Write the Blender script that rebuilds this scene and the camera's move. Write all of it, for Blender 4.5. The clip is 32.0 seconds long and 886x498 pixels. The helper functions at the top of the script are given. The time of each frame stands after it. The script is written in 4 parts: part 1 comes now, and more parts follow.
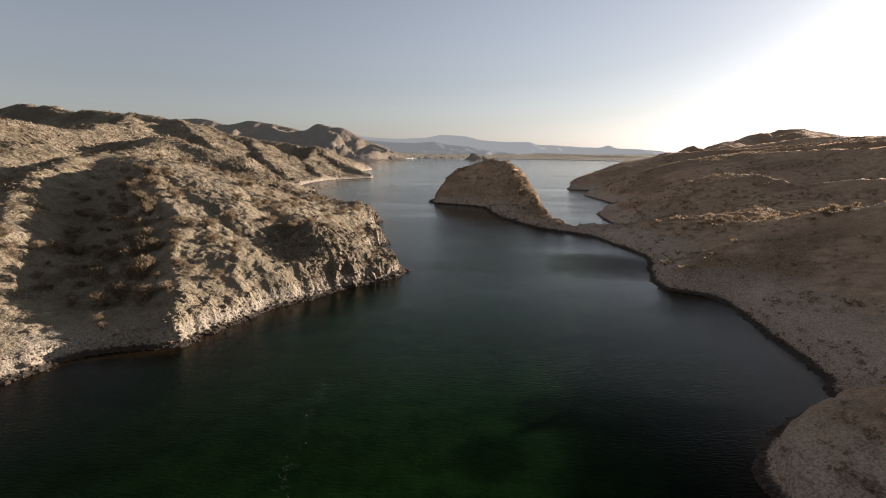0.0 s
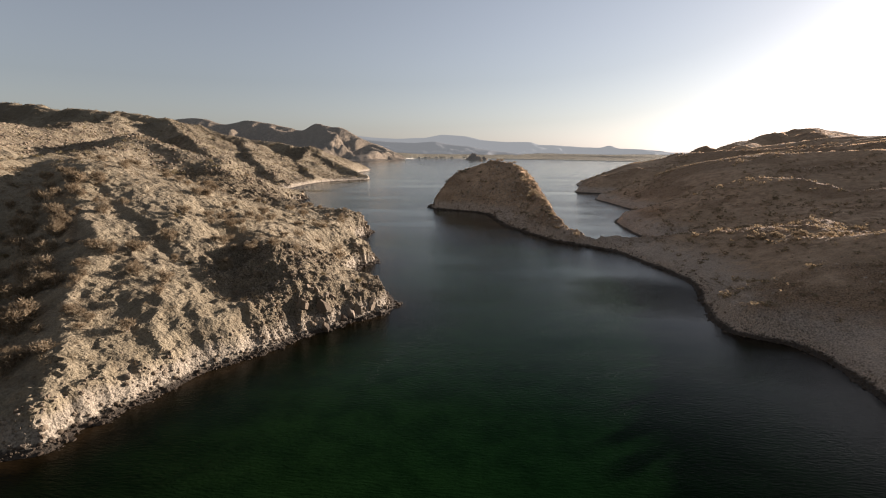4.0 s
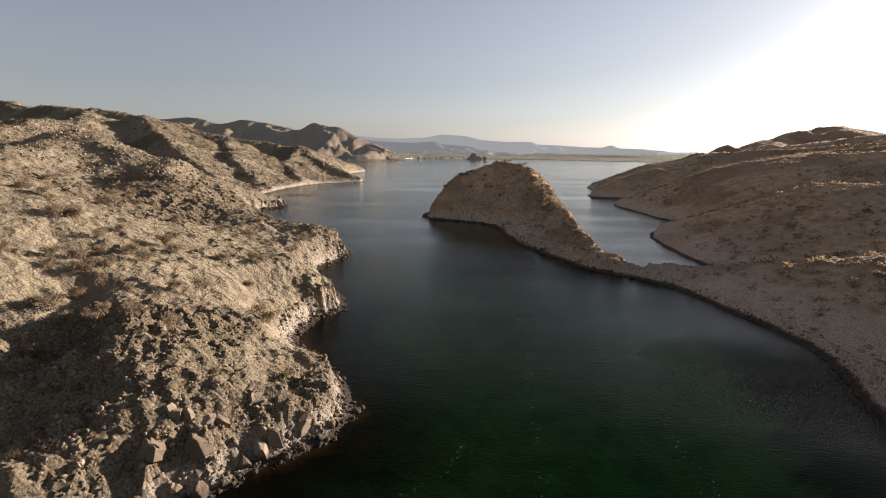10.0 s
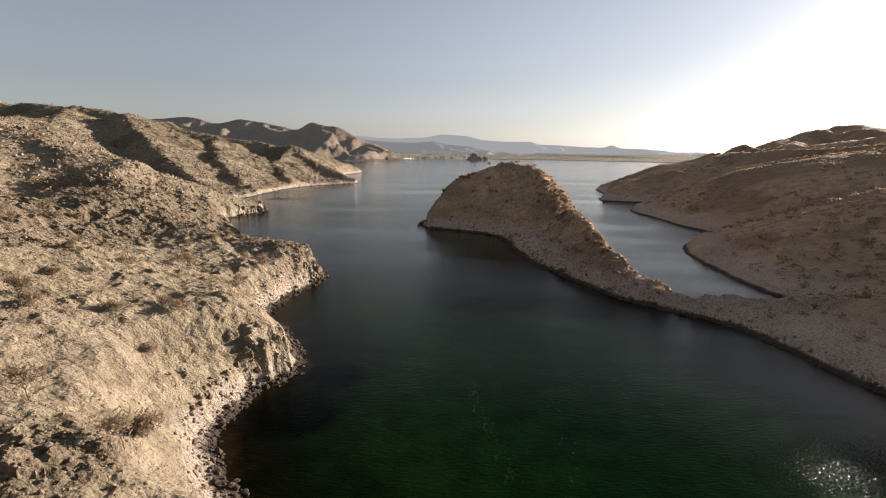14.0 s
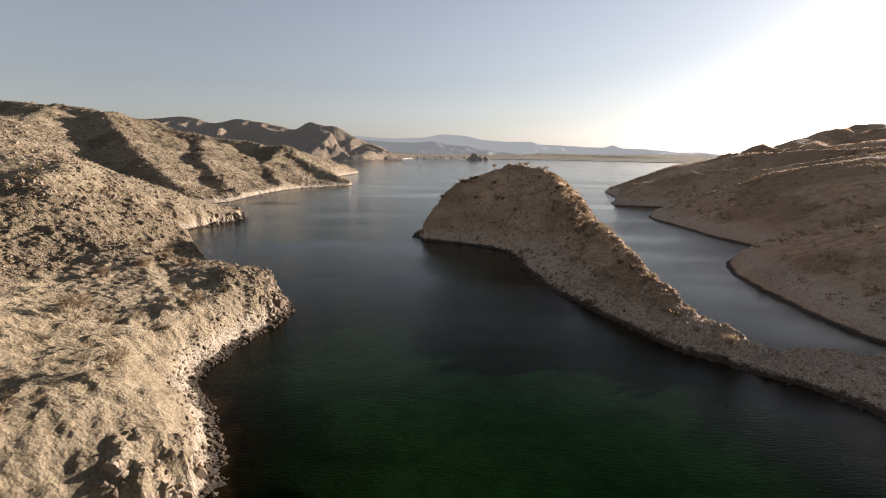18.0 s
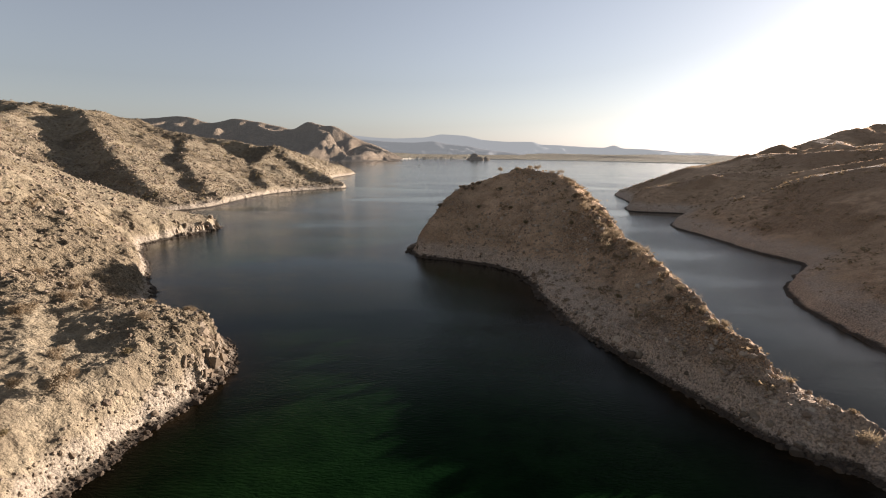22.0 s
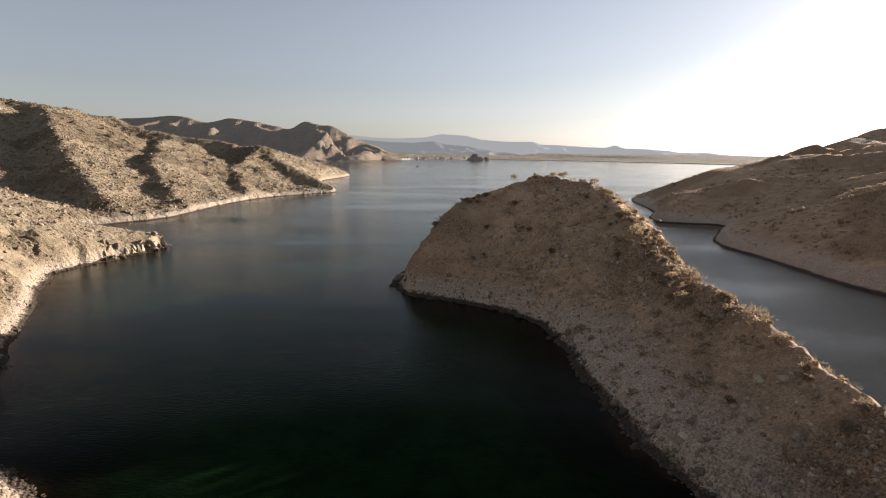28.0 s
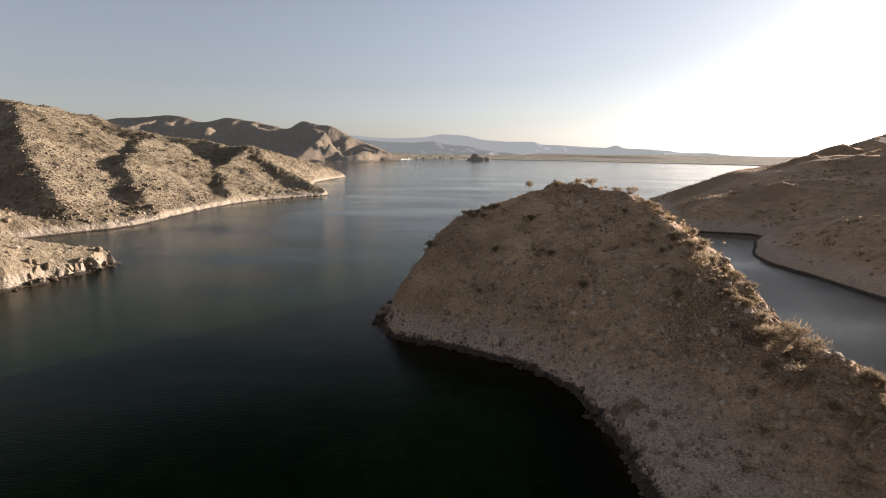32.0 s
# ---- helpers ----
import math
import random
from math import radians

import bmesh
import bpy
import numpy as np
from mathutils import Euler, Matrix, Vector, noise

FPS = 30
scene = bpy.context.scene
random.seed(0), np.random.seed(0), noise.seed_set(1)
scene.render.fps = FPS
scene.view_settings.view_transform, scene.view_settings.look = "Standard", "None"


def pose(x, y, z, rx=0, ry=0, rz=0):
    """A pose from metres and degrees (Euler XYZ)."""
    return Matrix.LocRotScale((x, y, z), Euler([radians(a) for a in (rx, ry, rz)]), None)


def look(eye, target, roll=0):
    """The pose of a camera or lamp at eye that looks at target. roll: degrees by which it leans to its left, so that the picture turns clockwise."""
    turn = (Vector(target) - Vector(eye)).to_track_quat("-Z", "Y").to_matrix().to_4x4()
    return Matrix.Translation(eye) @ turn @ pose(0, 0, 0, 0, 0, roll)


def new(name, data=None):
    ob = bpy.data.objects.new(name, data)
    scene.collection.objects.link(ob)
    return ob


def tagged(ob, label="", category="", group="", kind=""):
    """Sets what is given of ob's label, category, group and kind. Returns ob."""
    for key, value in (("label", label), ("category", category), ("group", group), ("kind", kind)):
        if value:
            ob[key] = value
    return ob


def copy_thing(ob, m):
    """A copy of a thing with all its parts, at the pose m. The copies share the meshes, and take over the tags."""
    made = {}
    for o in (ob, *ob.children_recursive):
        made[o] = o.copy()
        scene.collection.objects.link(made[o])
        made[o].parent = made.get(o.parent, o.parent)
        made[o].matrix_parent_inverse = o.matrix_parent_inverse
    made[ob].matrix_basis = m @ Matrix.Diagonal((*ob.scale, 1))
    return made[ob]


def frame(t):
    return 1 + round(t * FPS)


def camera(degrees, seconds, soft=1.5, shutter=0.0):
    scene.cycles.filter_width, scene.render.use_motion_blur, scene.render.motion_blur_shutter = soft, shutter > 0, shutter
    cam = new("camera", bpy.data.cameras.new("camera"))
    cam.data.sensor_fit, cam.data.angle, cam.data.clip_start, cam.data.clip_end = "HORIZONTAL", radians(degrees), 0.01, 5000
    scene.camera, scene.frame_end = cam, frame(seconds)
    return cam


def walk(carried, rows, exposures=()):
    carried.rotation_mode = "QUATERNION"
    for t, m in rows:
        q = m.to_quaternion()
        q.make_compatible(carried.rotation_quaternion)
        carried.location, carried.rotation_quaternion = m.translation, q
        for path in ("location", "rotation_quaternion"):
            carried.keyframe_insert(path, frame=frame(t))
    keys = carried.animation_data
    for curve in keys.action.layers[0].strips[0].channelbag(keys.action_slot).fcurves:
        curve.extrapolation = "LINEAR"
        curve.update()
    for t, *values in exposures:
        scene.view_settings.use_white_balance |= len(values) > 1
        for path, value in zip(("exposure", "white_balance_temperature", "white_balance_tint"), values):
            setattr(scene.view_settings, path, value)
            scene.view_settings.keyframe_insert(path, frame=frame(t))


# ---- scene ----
# ---- camera ----
S = 0.75        # plan units to metres
cam = camera(82.12, 32.0, soft=1.1)
KNOTS = [(0, 0.0, 0.0, 40.0), (4, -0.6, 37.2, 40.5), (8, -0.5, 75.8, 40.3), (12, -0.2, 115.0, 40.2), (16, -0.4, 152.4, 40.4),
         (20, -0.3, 188.2, 40.9), (24, -0.1, 222.6, 41.8), (28, -0.1, 257.6, 42.2), (32, 0.0, 292.8, 42.5)]
AIM = Vector((-math.sin(radians(1.121)), math.cos(radians(1.121)), -math.tan(radians(10.733))))
PATH = [(t, look((x * S, y * S, z * S), Vector((x * S, y * S, z * S)) + AIM, 0.6)) for t, x, y, z in KNOTS]
walk(cam, PATH, [(0, 1.4, 6500, 17), (10, 1.44, 6500, 17), (20, 1.59, 6500, 17), (32, 1.62, 6500, 17)])

# ---- light ----
SUN_AZ, SUN_EL = 55.0, 9.6      # degrees to the right of +y, degrees above the horizon
world = bpy.data.worlds.new("world")
scene.world = world
world.use_nodes = True
wn, wl = world.node_tree.nodes, world.node_tree.links
sky = wn.new("ShaderNodeTexSky")
sky.sky_type, sky.sun_disc = "NISHITA", False
sky.sun_elevation, sky.sun_rotation = radians(SUN_EL), radians(SUN_AZ)
sky.air_density, sky.dust_density, sky.ozone_density, sky.altitude = 1.0, 0.9, 1.7, 0
hsv = wn.new("ShaderNodeHueSaturation")
hsv.inputs["Hue"].default_value, hsv.inputs["Saturation"].default_value = 0.497, 0.42
wl.new(sky.outputs["Color"], hsv.inputs["Color"])
tint = wn.new("ShaderNodeMix")
tint.data_type, tint.blend_type = "RGBA", "MULTIPLY"
tint.inputs[0].default_value, tint.inputs[7].default_value = 1.0, (0.955, 0.995, 1.045, 1)
wl.new(hsv.outputs["Color"], tint.inputs[6])
wl.new(tint.outputs[2], wn["Background"].inputs["Color"])
wn["Background"].inputs["Strength"].default_value = 0.05
sun = new("sun", bpy.data.lights.new("sun", "SUN"))
sun.data.energy, sun.data.angle, sun.data.color = 5.0, radians(0.53), (1.0, 0.91, 0.8)
to_sun = Vector((math.sin(radians(SUN_AZ)) * math.cos(radians(SUN_EL)), math.cos(radians(SUN_AZ)) * math.cos(radians(SUN_EL)), math.sin(radians(SUN_EL))))
sun.matrix_world = look(to_sun * 100, (0, 0, 0))


# ---- materials ----
def material(name, rough=0.9):
    m = bpy.data.materials.new(name)
    m.use_nodes = True
    b = m.node_tree.nodes["Principled BSDF"]
    b.inputs["Roughness"].default_value = rough
    return m, m.node_tree.nodes, m.node_tree.links, b


def node(ns, kind, **values):
    n = ns.new(kind)
    for k, v in values.items():
        n.inputs[k].default_value = v
    return n


def ramp(ns, stops):
    n = ns.new("ShaderNodeValToRGB")
    e = n.color_ramp.elements
    while len(e) < len(stops):
        e.new(0.5)
    for el, (p, c) in zip(e, stops):
        el.position, el.color = p, (*c, 1) if len(c) == 3 else c
    return n


def mix(ns, ls, fac, a, b, how="MIX"):
    n = ns.new("ShaderNodeMix")
    n.data_type, n.blend_type = "RGBA", how
    for sock, v in ((n.inputs[0], fac), (n.inputs[6], a), (n.inputs[7], b)):
        if isinstance(v, (int, float)):
            sock.default_value = v
        elif isinstance(v, tuple):
            sock.default_value = (*v, 1)
        else:
            ls.new(v, sock)
    return n.outputs[2]


def maths(ns, ls, op, a, b=0.0, clamp=False):
    n = ns.new("ShaderNodeMath")
    n.operation, n.use_clamp = op, clamp
    for sock, v in ((n.inputs[0], a), (n.inputs[1], b)):
        if isinstance(v, (int, float)):
            sock.default_value = v
        else:
            ls.new(v, sock)
    return n.outputs[0]


def noise_tex(ns, ls, pos, scale, detail=6.0, rough=0.6):
    n = node(ns, "ShaderNodeTexNoise", Scale=scale, Detail=detail, Roughness=rough)
    ls.new(pos, n.inputs["Vector"])
    return n.outputs["Fac"]


def hill_material(name, light, dark, soil, scrub, bands=True, bump=1.0, haze_glow=0.0, belt=((0.32, 0.27, 0.215), 3.4)):
    """Desert hillside: stony soil, rock, dry grass; a bleached belt and a wet dark line above the water."""
    m, ns, ls, b = material(name, 0.95)
    b.inputs["Specular IOR Level"].default_value = 0.15
    geo = ns.new("ShaderNodeNewGeometry")
    pos = geo.outputs["Position"]
    big = noise_tex(ns, ls, pos, 0.035, 5)
    mid = noise_tex(ns, ls, pos, 0.3, 6, 0.65)
    fine = noise_tex(ns, ls, pos, 3.6, 8, 0.7)
    cell = node(ns, "ShaderNodeTexVoronoi", Scale=1.1, Randomness=1.0)
    ls.new(pos, cell.inputs["Vector"])
    tone = ramp(ns, [(0.4, dark), (0.5, soil), (0.61, light)])
    ls.new(mid, tone.inputs["Fac"])
    patch = ramp(ns, [(0.45, (0, 0, 0)), (0.62, (1, 1, 1))])
    ls.new(big, patch.inputs["Fac"])
    col = mix(ns, ls, maths(ns, ls, "MULTIPLY", patch.outputs["Color"], 0.6), tone.outputs["Color"], scrub)
    if bands:
        att = ns.new("ShaderNodeAttribute")
        att.attribute_name = "rocky"
        edge = ramp(ns, [(0.25, (0, 0, 0)), (0.6, (1, 1, 1))])
        ls.new(maths(ns, ls, "ADD", att.outputs["Fac"], maths(ns, ls, "MULTIPLY", maths(ns, ls, "SUBTRACT", mid, 0.5), 0.9)), edge.inputs["Fac"])
        stone = mix(ns, ls, mid, dark, tuple(0.5 * (a + b) for a, b in zip(soil, dark)))
        col = mix(ns, ls, maths(ns, ls, "MULTIPLY", edge.outputs["Color"], 0.7), mix(ns, ls, 0.35, col, light), stone)
    grit = ramp(ns, [(0.37, (0.28, 0.26, 0.24)), (0.5, (1, 1, 1)), (0.62, (1.5, 1.48, 1.43))])
    ls.new(fine, grit.inputs["Fac"])
    much = maths(ns, ls, "ADD", maths(ns, ls, "MULTIPLY", edge.outputs["Color"], 0.5), 0.45) if bands else 0.9
    col = mix(ns, ls, much, col, grit.outputs["Color"], "MULTIPLY")
    if bands:
        sep = ns.new("ShaderNodeSeparateXYZ")
        ls.new(pos, sep.inputs[0])
        z = maths(ns, ls, "ADD", sep.outputs["Z"], maths(ns, ls, "MULTIPLY", maths(ns, ls, "SUBTRACT", mid, 0.5), 4.5))
        pale = ramp(ns, [(0.0, (1, 1, 1)), (0.55, (1, 1, 1)), (1.0, (0, 0, 0))])
        ls.new(maths(ns, ls, "DIVIDE", z, belt[1]), pale.inputs["Fac"])
        bleached = mix(ns, ls, 0.8, belt[0], grit.outputs["Color"], "MULTIPLY")
        col = mix(ns, ls, maths(ns, ls, "MULTIPLY", pale.outputs["Color"], 0.62), col, bleached)
        wet = ramp(ns, [(0.0, (1, 1, 1)), (0.5, (1, 1, 1)), (1.0, (0, 0, 0))])
        ls.new(maths(ns, ls, "DIVIDE", maths(ns, ls, "ADD", sep.outputs["Z"], maths(ns, ls, "MULTIPLY", maths(ns, ls, "SUBTRACT", fine, 0.5), 0.5)), 0.6), wet.inputs["Fac"])
        col = mix(ns, ls, maths(ns, ls, "MULTIPLY", wet.outputs["Color"], 0.9), col, (0.03, 0.022, 0.016))
    ls.new(col, b.inputs["Base Color"])
    chips = node(ns, "ShaderNodeTexVoronoi", Scale=3.1, Randomness=1.0)
    ls.new(pos, chips.inputs["Vector"])
    h = maths(ns, ls, "ADD", maths(ns, ls, "MULTIPLY", fine, 1.1), maths(ns, ls, "MULTIPLY", cell.outputs["Distance"], -1.1))
    h = maths(ns, ls, "ADD", h, maths(ns, ls, "MULTIPLY", chips.outputs["Distance"], -0.6))
    h = maths(ns, ls, "ADD", h, maths(ns, ls, "MULTIPLY", mid, 1.2))
    lumps = node(ns, "ShaderNodeTexVoronoi", Scale=0.42, Randomness=1.0)
    ls.new(pos, lumps.inputs["Vector"])
    h = maths(ns, ls, "ADD", h, maths(ns, ls, "MULTIPLY", lumps.outputs["Distance"], -1.3))
    h = maths(ns, ls, "ADD", h, maths(ns, ls, "MULTIPLY", noise_tex(ns, ls, pos, 0.09, 4, 0.6), 4.0))
    bp = node(ns, "ShaderNodeBump", Strength=0.9, Distance=0.45 * bump)
    ls.new(h, bp.inputs["Height"])
    ls.new(bp.outputs["Normal"], b.inputs["Normal"])
    # distance haze painted as an even grey glow of the ground
    if haze_glow:
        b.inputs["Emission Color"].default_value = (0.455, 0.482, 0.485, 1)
        b.inputs["Emission Strength"].default_value = haze_glow
    return m


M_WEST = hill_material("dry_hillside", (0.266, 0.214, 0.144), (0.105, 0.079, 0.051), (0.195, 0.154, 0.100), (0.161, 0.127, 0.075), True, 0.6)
# west soil again, colour raised to make up for shade and veiling glare
M_EAST = hill_material("shade_lightened_hillside", (0.6, 0.4, 0.25), (0.27, 0.168, 0.097), (0.47, 0.308, 0.187), (0.33, 0.225, 0.13), True, 1.2, 0.0, ((0.58, 0.465, 0.365), 5.5))
# these three carry distance haze in their glow, the mountains in colour too
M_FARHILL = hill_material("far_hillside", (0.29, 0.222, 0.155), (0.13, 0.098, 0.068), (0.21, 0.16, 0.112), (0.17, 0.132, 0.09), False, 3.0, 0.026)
M_MOUNTAIN = hill_material("haze_glow_mountain", (0.07, 0.075, 0.08), (0.05, 0.055, 0.06), (0.06, 0.065, 0.07), (0.055, 0.06, 0.065), False, 0.3, 0.258)
M_FOOTHILL = hill_material("haze_glow_foothill", (0.09, 0.09, 0.09), (0.06, 0.06, 0.065), (0.075, 0.075, 0.078), (0.065, 0.065, 0.07), False, 0.5, 0.161)
M_FARPLAIN = hill_material("far_plain", (0.251, 0.218, 0.155), (0.179, 0.155, 0.114), (0.215, 0.188, 0.131), (0.168, 0.149, 0.101), False, 2.0)


# ---- terrain ----
def lattice(ix, iy, seed):
    n = (ix.astype(np.int64) * 374761393 + iy.astype(np.int64) * 668265263 + seed * 1274126177) & 0xFFFFFFFF
    n = ((n ^ (n >> 13)) * 1103515245) & 0xFFFFFFFF
    return ((n ^ (n >> 16)) & 0xFFFF) / 32767.5 - 1.0


def value_noise(x, y, seed):
    ix, iy = np.floor(x), np.floor(y)
    fx, fy = x - ix, y - iy
    fx, fy = fx * fx * fx * (fx * (fx * 6 - 15) + 10), fy * fy * fy * (fy * (fy * 6 - 15) + 10)
    a, b = lattice(ix, iy, seed), lattice(ix + 1, iy, seed)
    c, d = lattice(ix, iy + 1, seed), lattice(ix + 1, iy + 1, seed)
    return (a + (b - a) * fx) * (1 - fy) + (c + (d - c) * fx) * fy


def fbm(x, y, wave, octaves, seed, gain=0.5, ridged=False):
    out, amp = np.zeros_like(x), 1.0
    for o in range(octaves):
        ca, sa = math.cos(o * 1.1 + seed), math.sin(o * 1.1 + seed)
        u, v = (x * ca - y * sa) / wave, (x * sa + y * ca) / wave
        n = value_noise(u + 17.3 * o, v - 9.1 * o, seed + o)
        out += amp * ((1 - 2 * np.abs(n)) if ridged else n)
        amp, wave = amp * gain, wave / 2
    return out


def broken(x, y, wave, seed):
    """Fractured rock: every cell a block with its own height and tilt, with cracks between."""
    x, y = x / wave, y / wave
    x, y = x + 0.22 * value_noise(x * 1.7, y * 1.7, seed + 5), y + 0.22 * value_noise(x * 1.7 + 9, y * 1.7, seed + 6)
    ix, iy = np.floor(x), np.floor(y)
    first, second, h = np.full(x.shape, 1e9), np.full(x.shape, 1e9), np.zeros(x.shape)
    for dx in (-1, 0, 1):
        for dy in (-1, 0, 1):
            jx, jy = ix + dx, iy + dy
            ox, oy = x - jx - 0.5 - 0.48 * lattice(jx, jy, seed), y - jy - 0.5 - 0.48 * lattice(jx, jy, seed + 1)
            d = np.hypot(ox, oy)
            block = 0.5 * lattice(jx, jy, seed + 2) + 0.9 * (ox * lattice(jx, jy, seed + 3) + oy * lattice(jx, jy, seed + 4))
            near = d < first
            second = np.where(near, first, np.minimum(second, d))
            h = np.where(near, block, h)
            first = np.where(near, d, first)
    return h - 0.55 * np.clip(1 - (second - first) / 0.16, 0, 1)


def smooth_line(pts, steps=4, closed=True):
    """A Catmull-Rom line through the corner points."""
    p = np.array(pts, float)
    n, out = len(p), []
    for i in range(n if closed else n - 1):
        a, b, c, d = (p[j % n] if closed else p[min(max(j, 0), n - 1)] for j in (i - 1, i, i + 1, i + 2))
        for k in range(steps):
            t = k / steps
            out.append(0.5 * (2 * b + (c - a) * t + (2 * a - 5 * b + 4 * c - d) * t * t + (3 * b - a - 3 * c + d) * t ** 3))
    if not closed:
        out.append(p[-1])
    return np.array(out)


def shore_distance(x, y, line):
    """Distance from a closed shoreline, positive on land."""
    best, inside = np.full(x.shape, 1e18), np.zeros(x.shape, bool)
    for (ax, ay), (bx, by) in zip(line, np.roll(line, -1, 0)):
        ex, ey = bx - ax, by - ay
        t = np.clip(((x - ax) * ex + (y - ay) * ey) / (ex * ex + ey * ey + 1e-9), 0, 1)
        best = np.minimum(best, (x - ax - t * ex) ** 2 + (y - ay - t * ey) ** 2)
        if ay != by:
            inside ^= ((ay > y) != (by > y)) & (x < ex * (y - ay) / (by - ay) + ax)
    return np.where(inside, 1, -1) * np.sqrt(best)


def ridge_height(x, y, ridges, soft):
    """Slopes falling from every ridge line, blended where they meet. A pair of falls is left and right of the line."""
    tops = []
    for fall, crown, pts in ridges:
        h = np.full(x.shape, -1e9)
        for (ax, ay, az), (bx, by, bz) in zip(pts, pts[1:]):
            ex, ey = bx - ax, by - ay
            t = np.clip(((x - ax) * ex + (y - ay) * ey) / (ex * ex + ey * ey), 0, 1)
            d = np.hypot(x - ax - t * ex, y - ay - t * ey)
            side = np.clip(0.5 + 0.5 * ((y - ay) * ex - (x - ax) * ey) / (np.hypot(ex, ey) * (1 + 0.3 * d)), 0, 1)
            drop = fall[0] * side + fall[1] * (1 - side) if isinstance(fall, tuple) else fall
            h = np.maximum(h, az + t * (bz - az) - drop * (np.sqrt(d * d + crown * crown) - crown))
        tops.append(h)
    tops = np.array(tops)
    m = tops.max(0)
    return m + soft * np.log(np.exp((tops - m) / soft).sum(0))


class Land:
    def __init__(self, shore, ridges, seed, soft=2.0, rough=1.0, steep=0.95, cliff=2.2, crags=(), rise=0.12, relief=1.0, lows=(), far_crag=1.0, blocks=1.0, bluff=0.0, calm=(), climb=0.0):
        self.line, self.ridges, self.seed = smooth_line(shore), ridges, seed
        self.soft, self.rough, self.steep, self.cliff = soft, rough, steep, cliff
        self.crags, self.rise, self.relief, self.lows, self.far_crag, self.blocks, self.bluff = crags, rise, relief, lows, far_crag, blocks, bluff
        self.calm, self.climb = calm, climb

    def rocky(self, x, y):
        """How much bare rock breaks through the soil, 0 to 1."""
        return np.clip(0.28 + 1.5 * fbm(x, y, 46, 4, self.seed + 90, 0.6), 0, 1) * self.rough * self.quiet(x, y)

    def quiet(self, x, y):
        """Smooth soil slopes: less relief round some places."""
        q = np.ones_like(x)
        for px, py, pr, less in self.calm:
            q = q * (1 - less * np.exp(-((x - px) ** 2 + (y - py) ** 2) / (pr * pr)))
        return q

    def at(self, x, y):
        """Height and shore distance in metres at places in metres."""
        h, d = self.height(np.asarray(x, float) / S, np.asarray(y, float) / S)
        return h * S, d * S

    def height(self, x, y):
        s = self.seed
        d = shore_distance(x, y, self.line) + 0.7 * fbm(x, y, 7, 3, s + 40)
        for px, py, pr, more in self.crags:
            d = d + 0.34 * more * np.exp(-((x - px) ** 2 + (y - py) ** 2) / (1.6 * pr * pr)) * fbm(x, y, 4.6, 3, s + 44, 0.65, True)
        wx, wy = x + 3.2 * fbm(x, y, 34, 2, s + 50), y + 3.2 * fbm(x, y, 34, 2, s + 60)
        h = ridge_height(wx, wy, self.ridges, self.soft)
        base = 1.2 + self.rise * (np.clip(d, 0, 60) + 0.5 * np.clip(d - 60, 0, 60))
        if self.climb:
            base = base + (self.climb - 0.5 * self.rise) * np.clip(d - 60, 0, 60) + self.climb * np.clip(d - 120, 0, 170) - 0.03 * np.clip(d - 330, 0, 300)
        h = base + self.soft * np.log1p(np.exp(np.clip((h - base) / self.soft, -30, 30))) + np.maximum(h - base - 30 * self.soft, 0)
        if self.bluff:
            base_up = self.bluff * np.clip((y - 290) / 70, 0, 1) * np.clip((x - 82) / 15, 0, 1) * np.clip(d, 0, 70)
            h = np.maximum(h, base + base_up)
        if self.climb:
            # steps in the slope: each rises towards the sun and drops behind its crest
            u = (0.8 * x + 0.6 * y + 60 * fbm(x, y, 220, 2, s + 66) + 24 * fbm(x, y, 70, 3, s + 68)) / 112
            u = u - np.floor(u)
            h = h + 15 * np.clip((d - 45) / 70, 0, 1) * (np.minimum(u / 0.9, (1 - u) / 0.1) - 0.6)
        for px, py, pr, less in self.lows:
            h = h - less * np.exp(-((x - px) ** 2 + (y - py) ** 2) / (pr * pr))
        inland = np.clip(d / 14, 0, 1)
        far = np.clip(h / 45, 0, 2)
        h = h + inland * self.relief * self.quiet(x, y) * (0.85 * fbm(x, y, 26, 5, s, 0.58, True) + 2.0 * far * fbm(x, y, 80, 6, s + 9, 0.55, True))
        up = np.clip((d - 1.6) / 2.6, 0, 1)
        crag = self.cliff * (1 + 0.75 * fbm(x, y, 11, 3, s + 70))
        for px, py, pr, more in self.crags:
            crag = crag + more * np.exp(-((x - px) ** 2 + (y - py) ** 2) / (pr * pr)) * (1 + 0.4 * fbm(x, y, 6, 2, s + 75))
        limit = np.clip(d, 0, 2.2) * 0.3 + crag * up * up * (3 - 2 * up) + np.maximum(d - 2.6, 0) * self.steep
        k = 1.6
        q = np.clip(0.5 + 0.5 * (limit - h) / k, 0, 1)
        land = limit * (1 - q) + h * q - k * q * (1 - q)
        stony = np.clip((d - 0.5) / 3, 0, 1) * self.rough
        crags = self.rocky(x, y)
        near = np.clip(1.4 - (np.abs(x) + np.maximum(y - 420, 0)) / 160, 0.08, 1)
        land = land + stony * crags * np.maximum(near, self.far_crag) * (0.85 * fbm(x, y, 7.5, 4, s + 80, 0.6, True) + 0.3)
        land = land + stony * near * (0.34 * fbm(x, y, 5.0, 3, s + 20, 0.6, True) + 0.25 * fbm(x, y, 1.7, 2, s + 30))
        bare = np.clip((self.rocky(x, y) - 0.25) * 2.4, 0.0, 1)
        for px, py, pr, more in self.crags:
            bare = np.maximum(bare, np.exp(-((x - px) ** 2 + (y - py) ** 2) / (pr * pr)))
        bank = np.clip((d - 1.2) / 1.0, 0, 1) * np.clip((7 - d) / 3, 0, 1)
        bare = np.maximum(bare, 0.5 * bank)
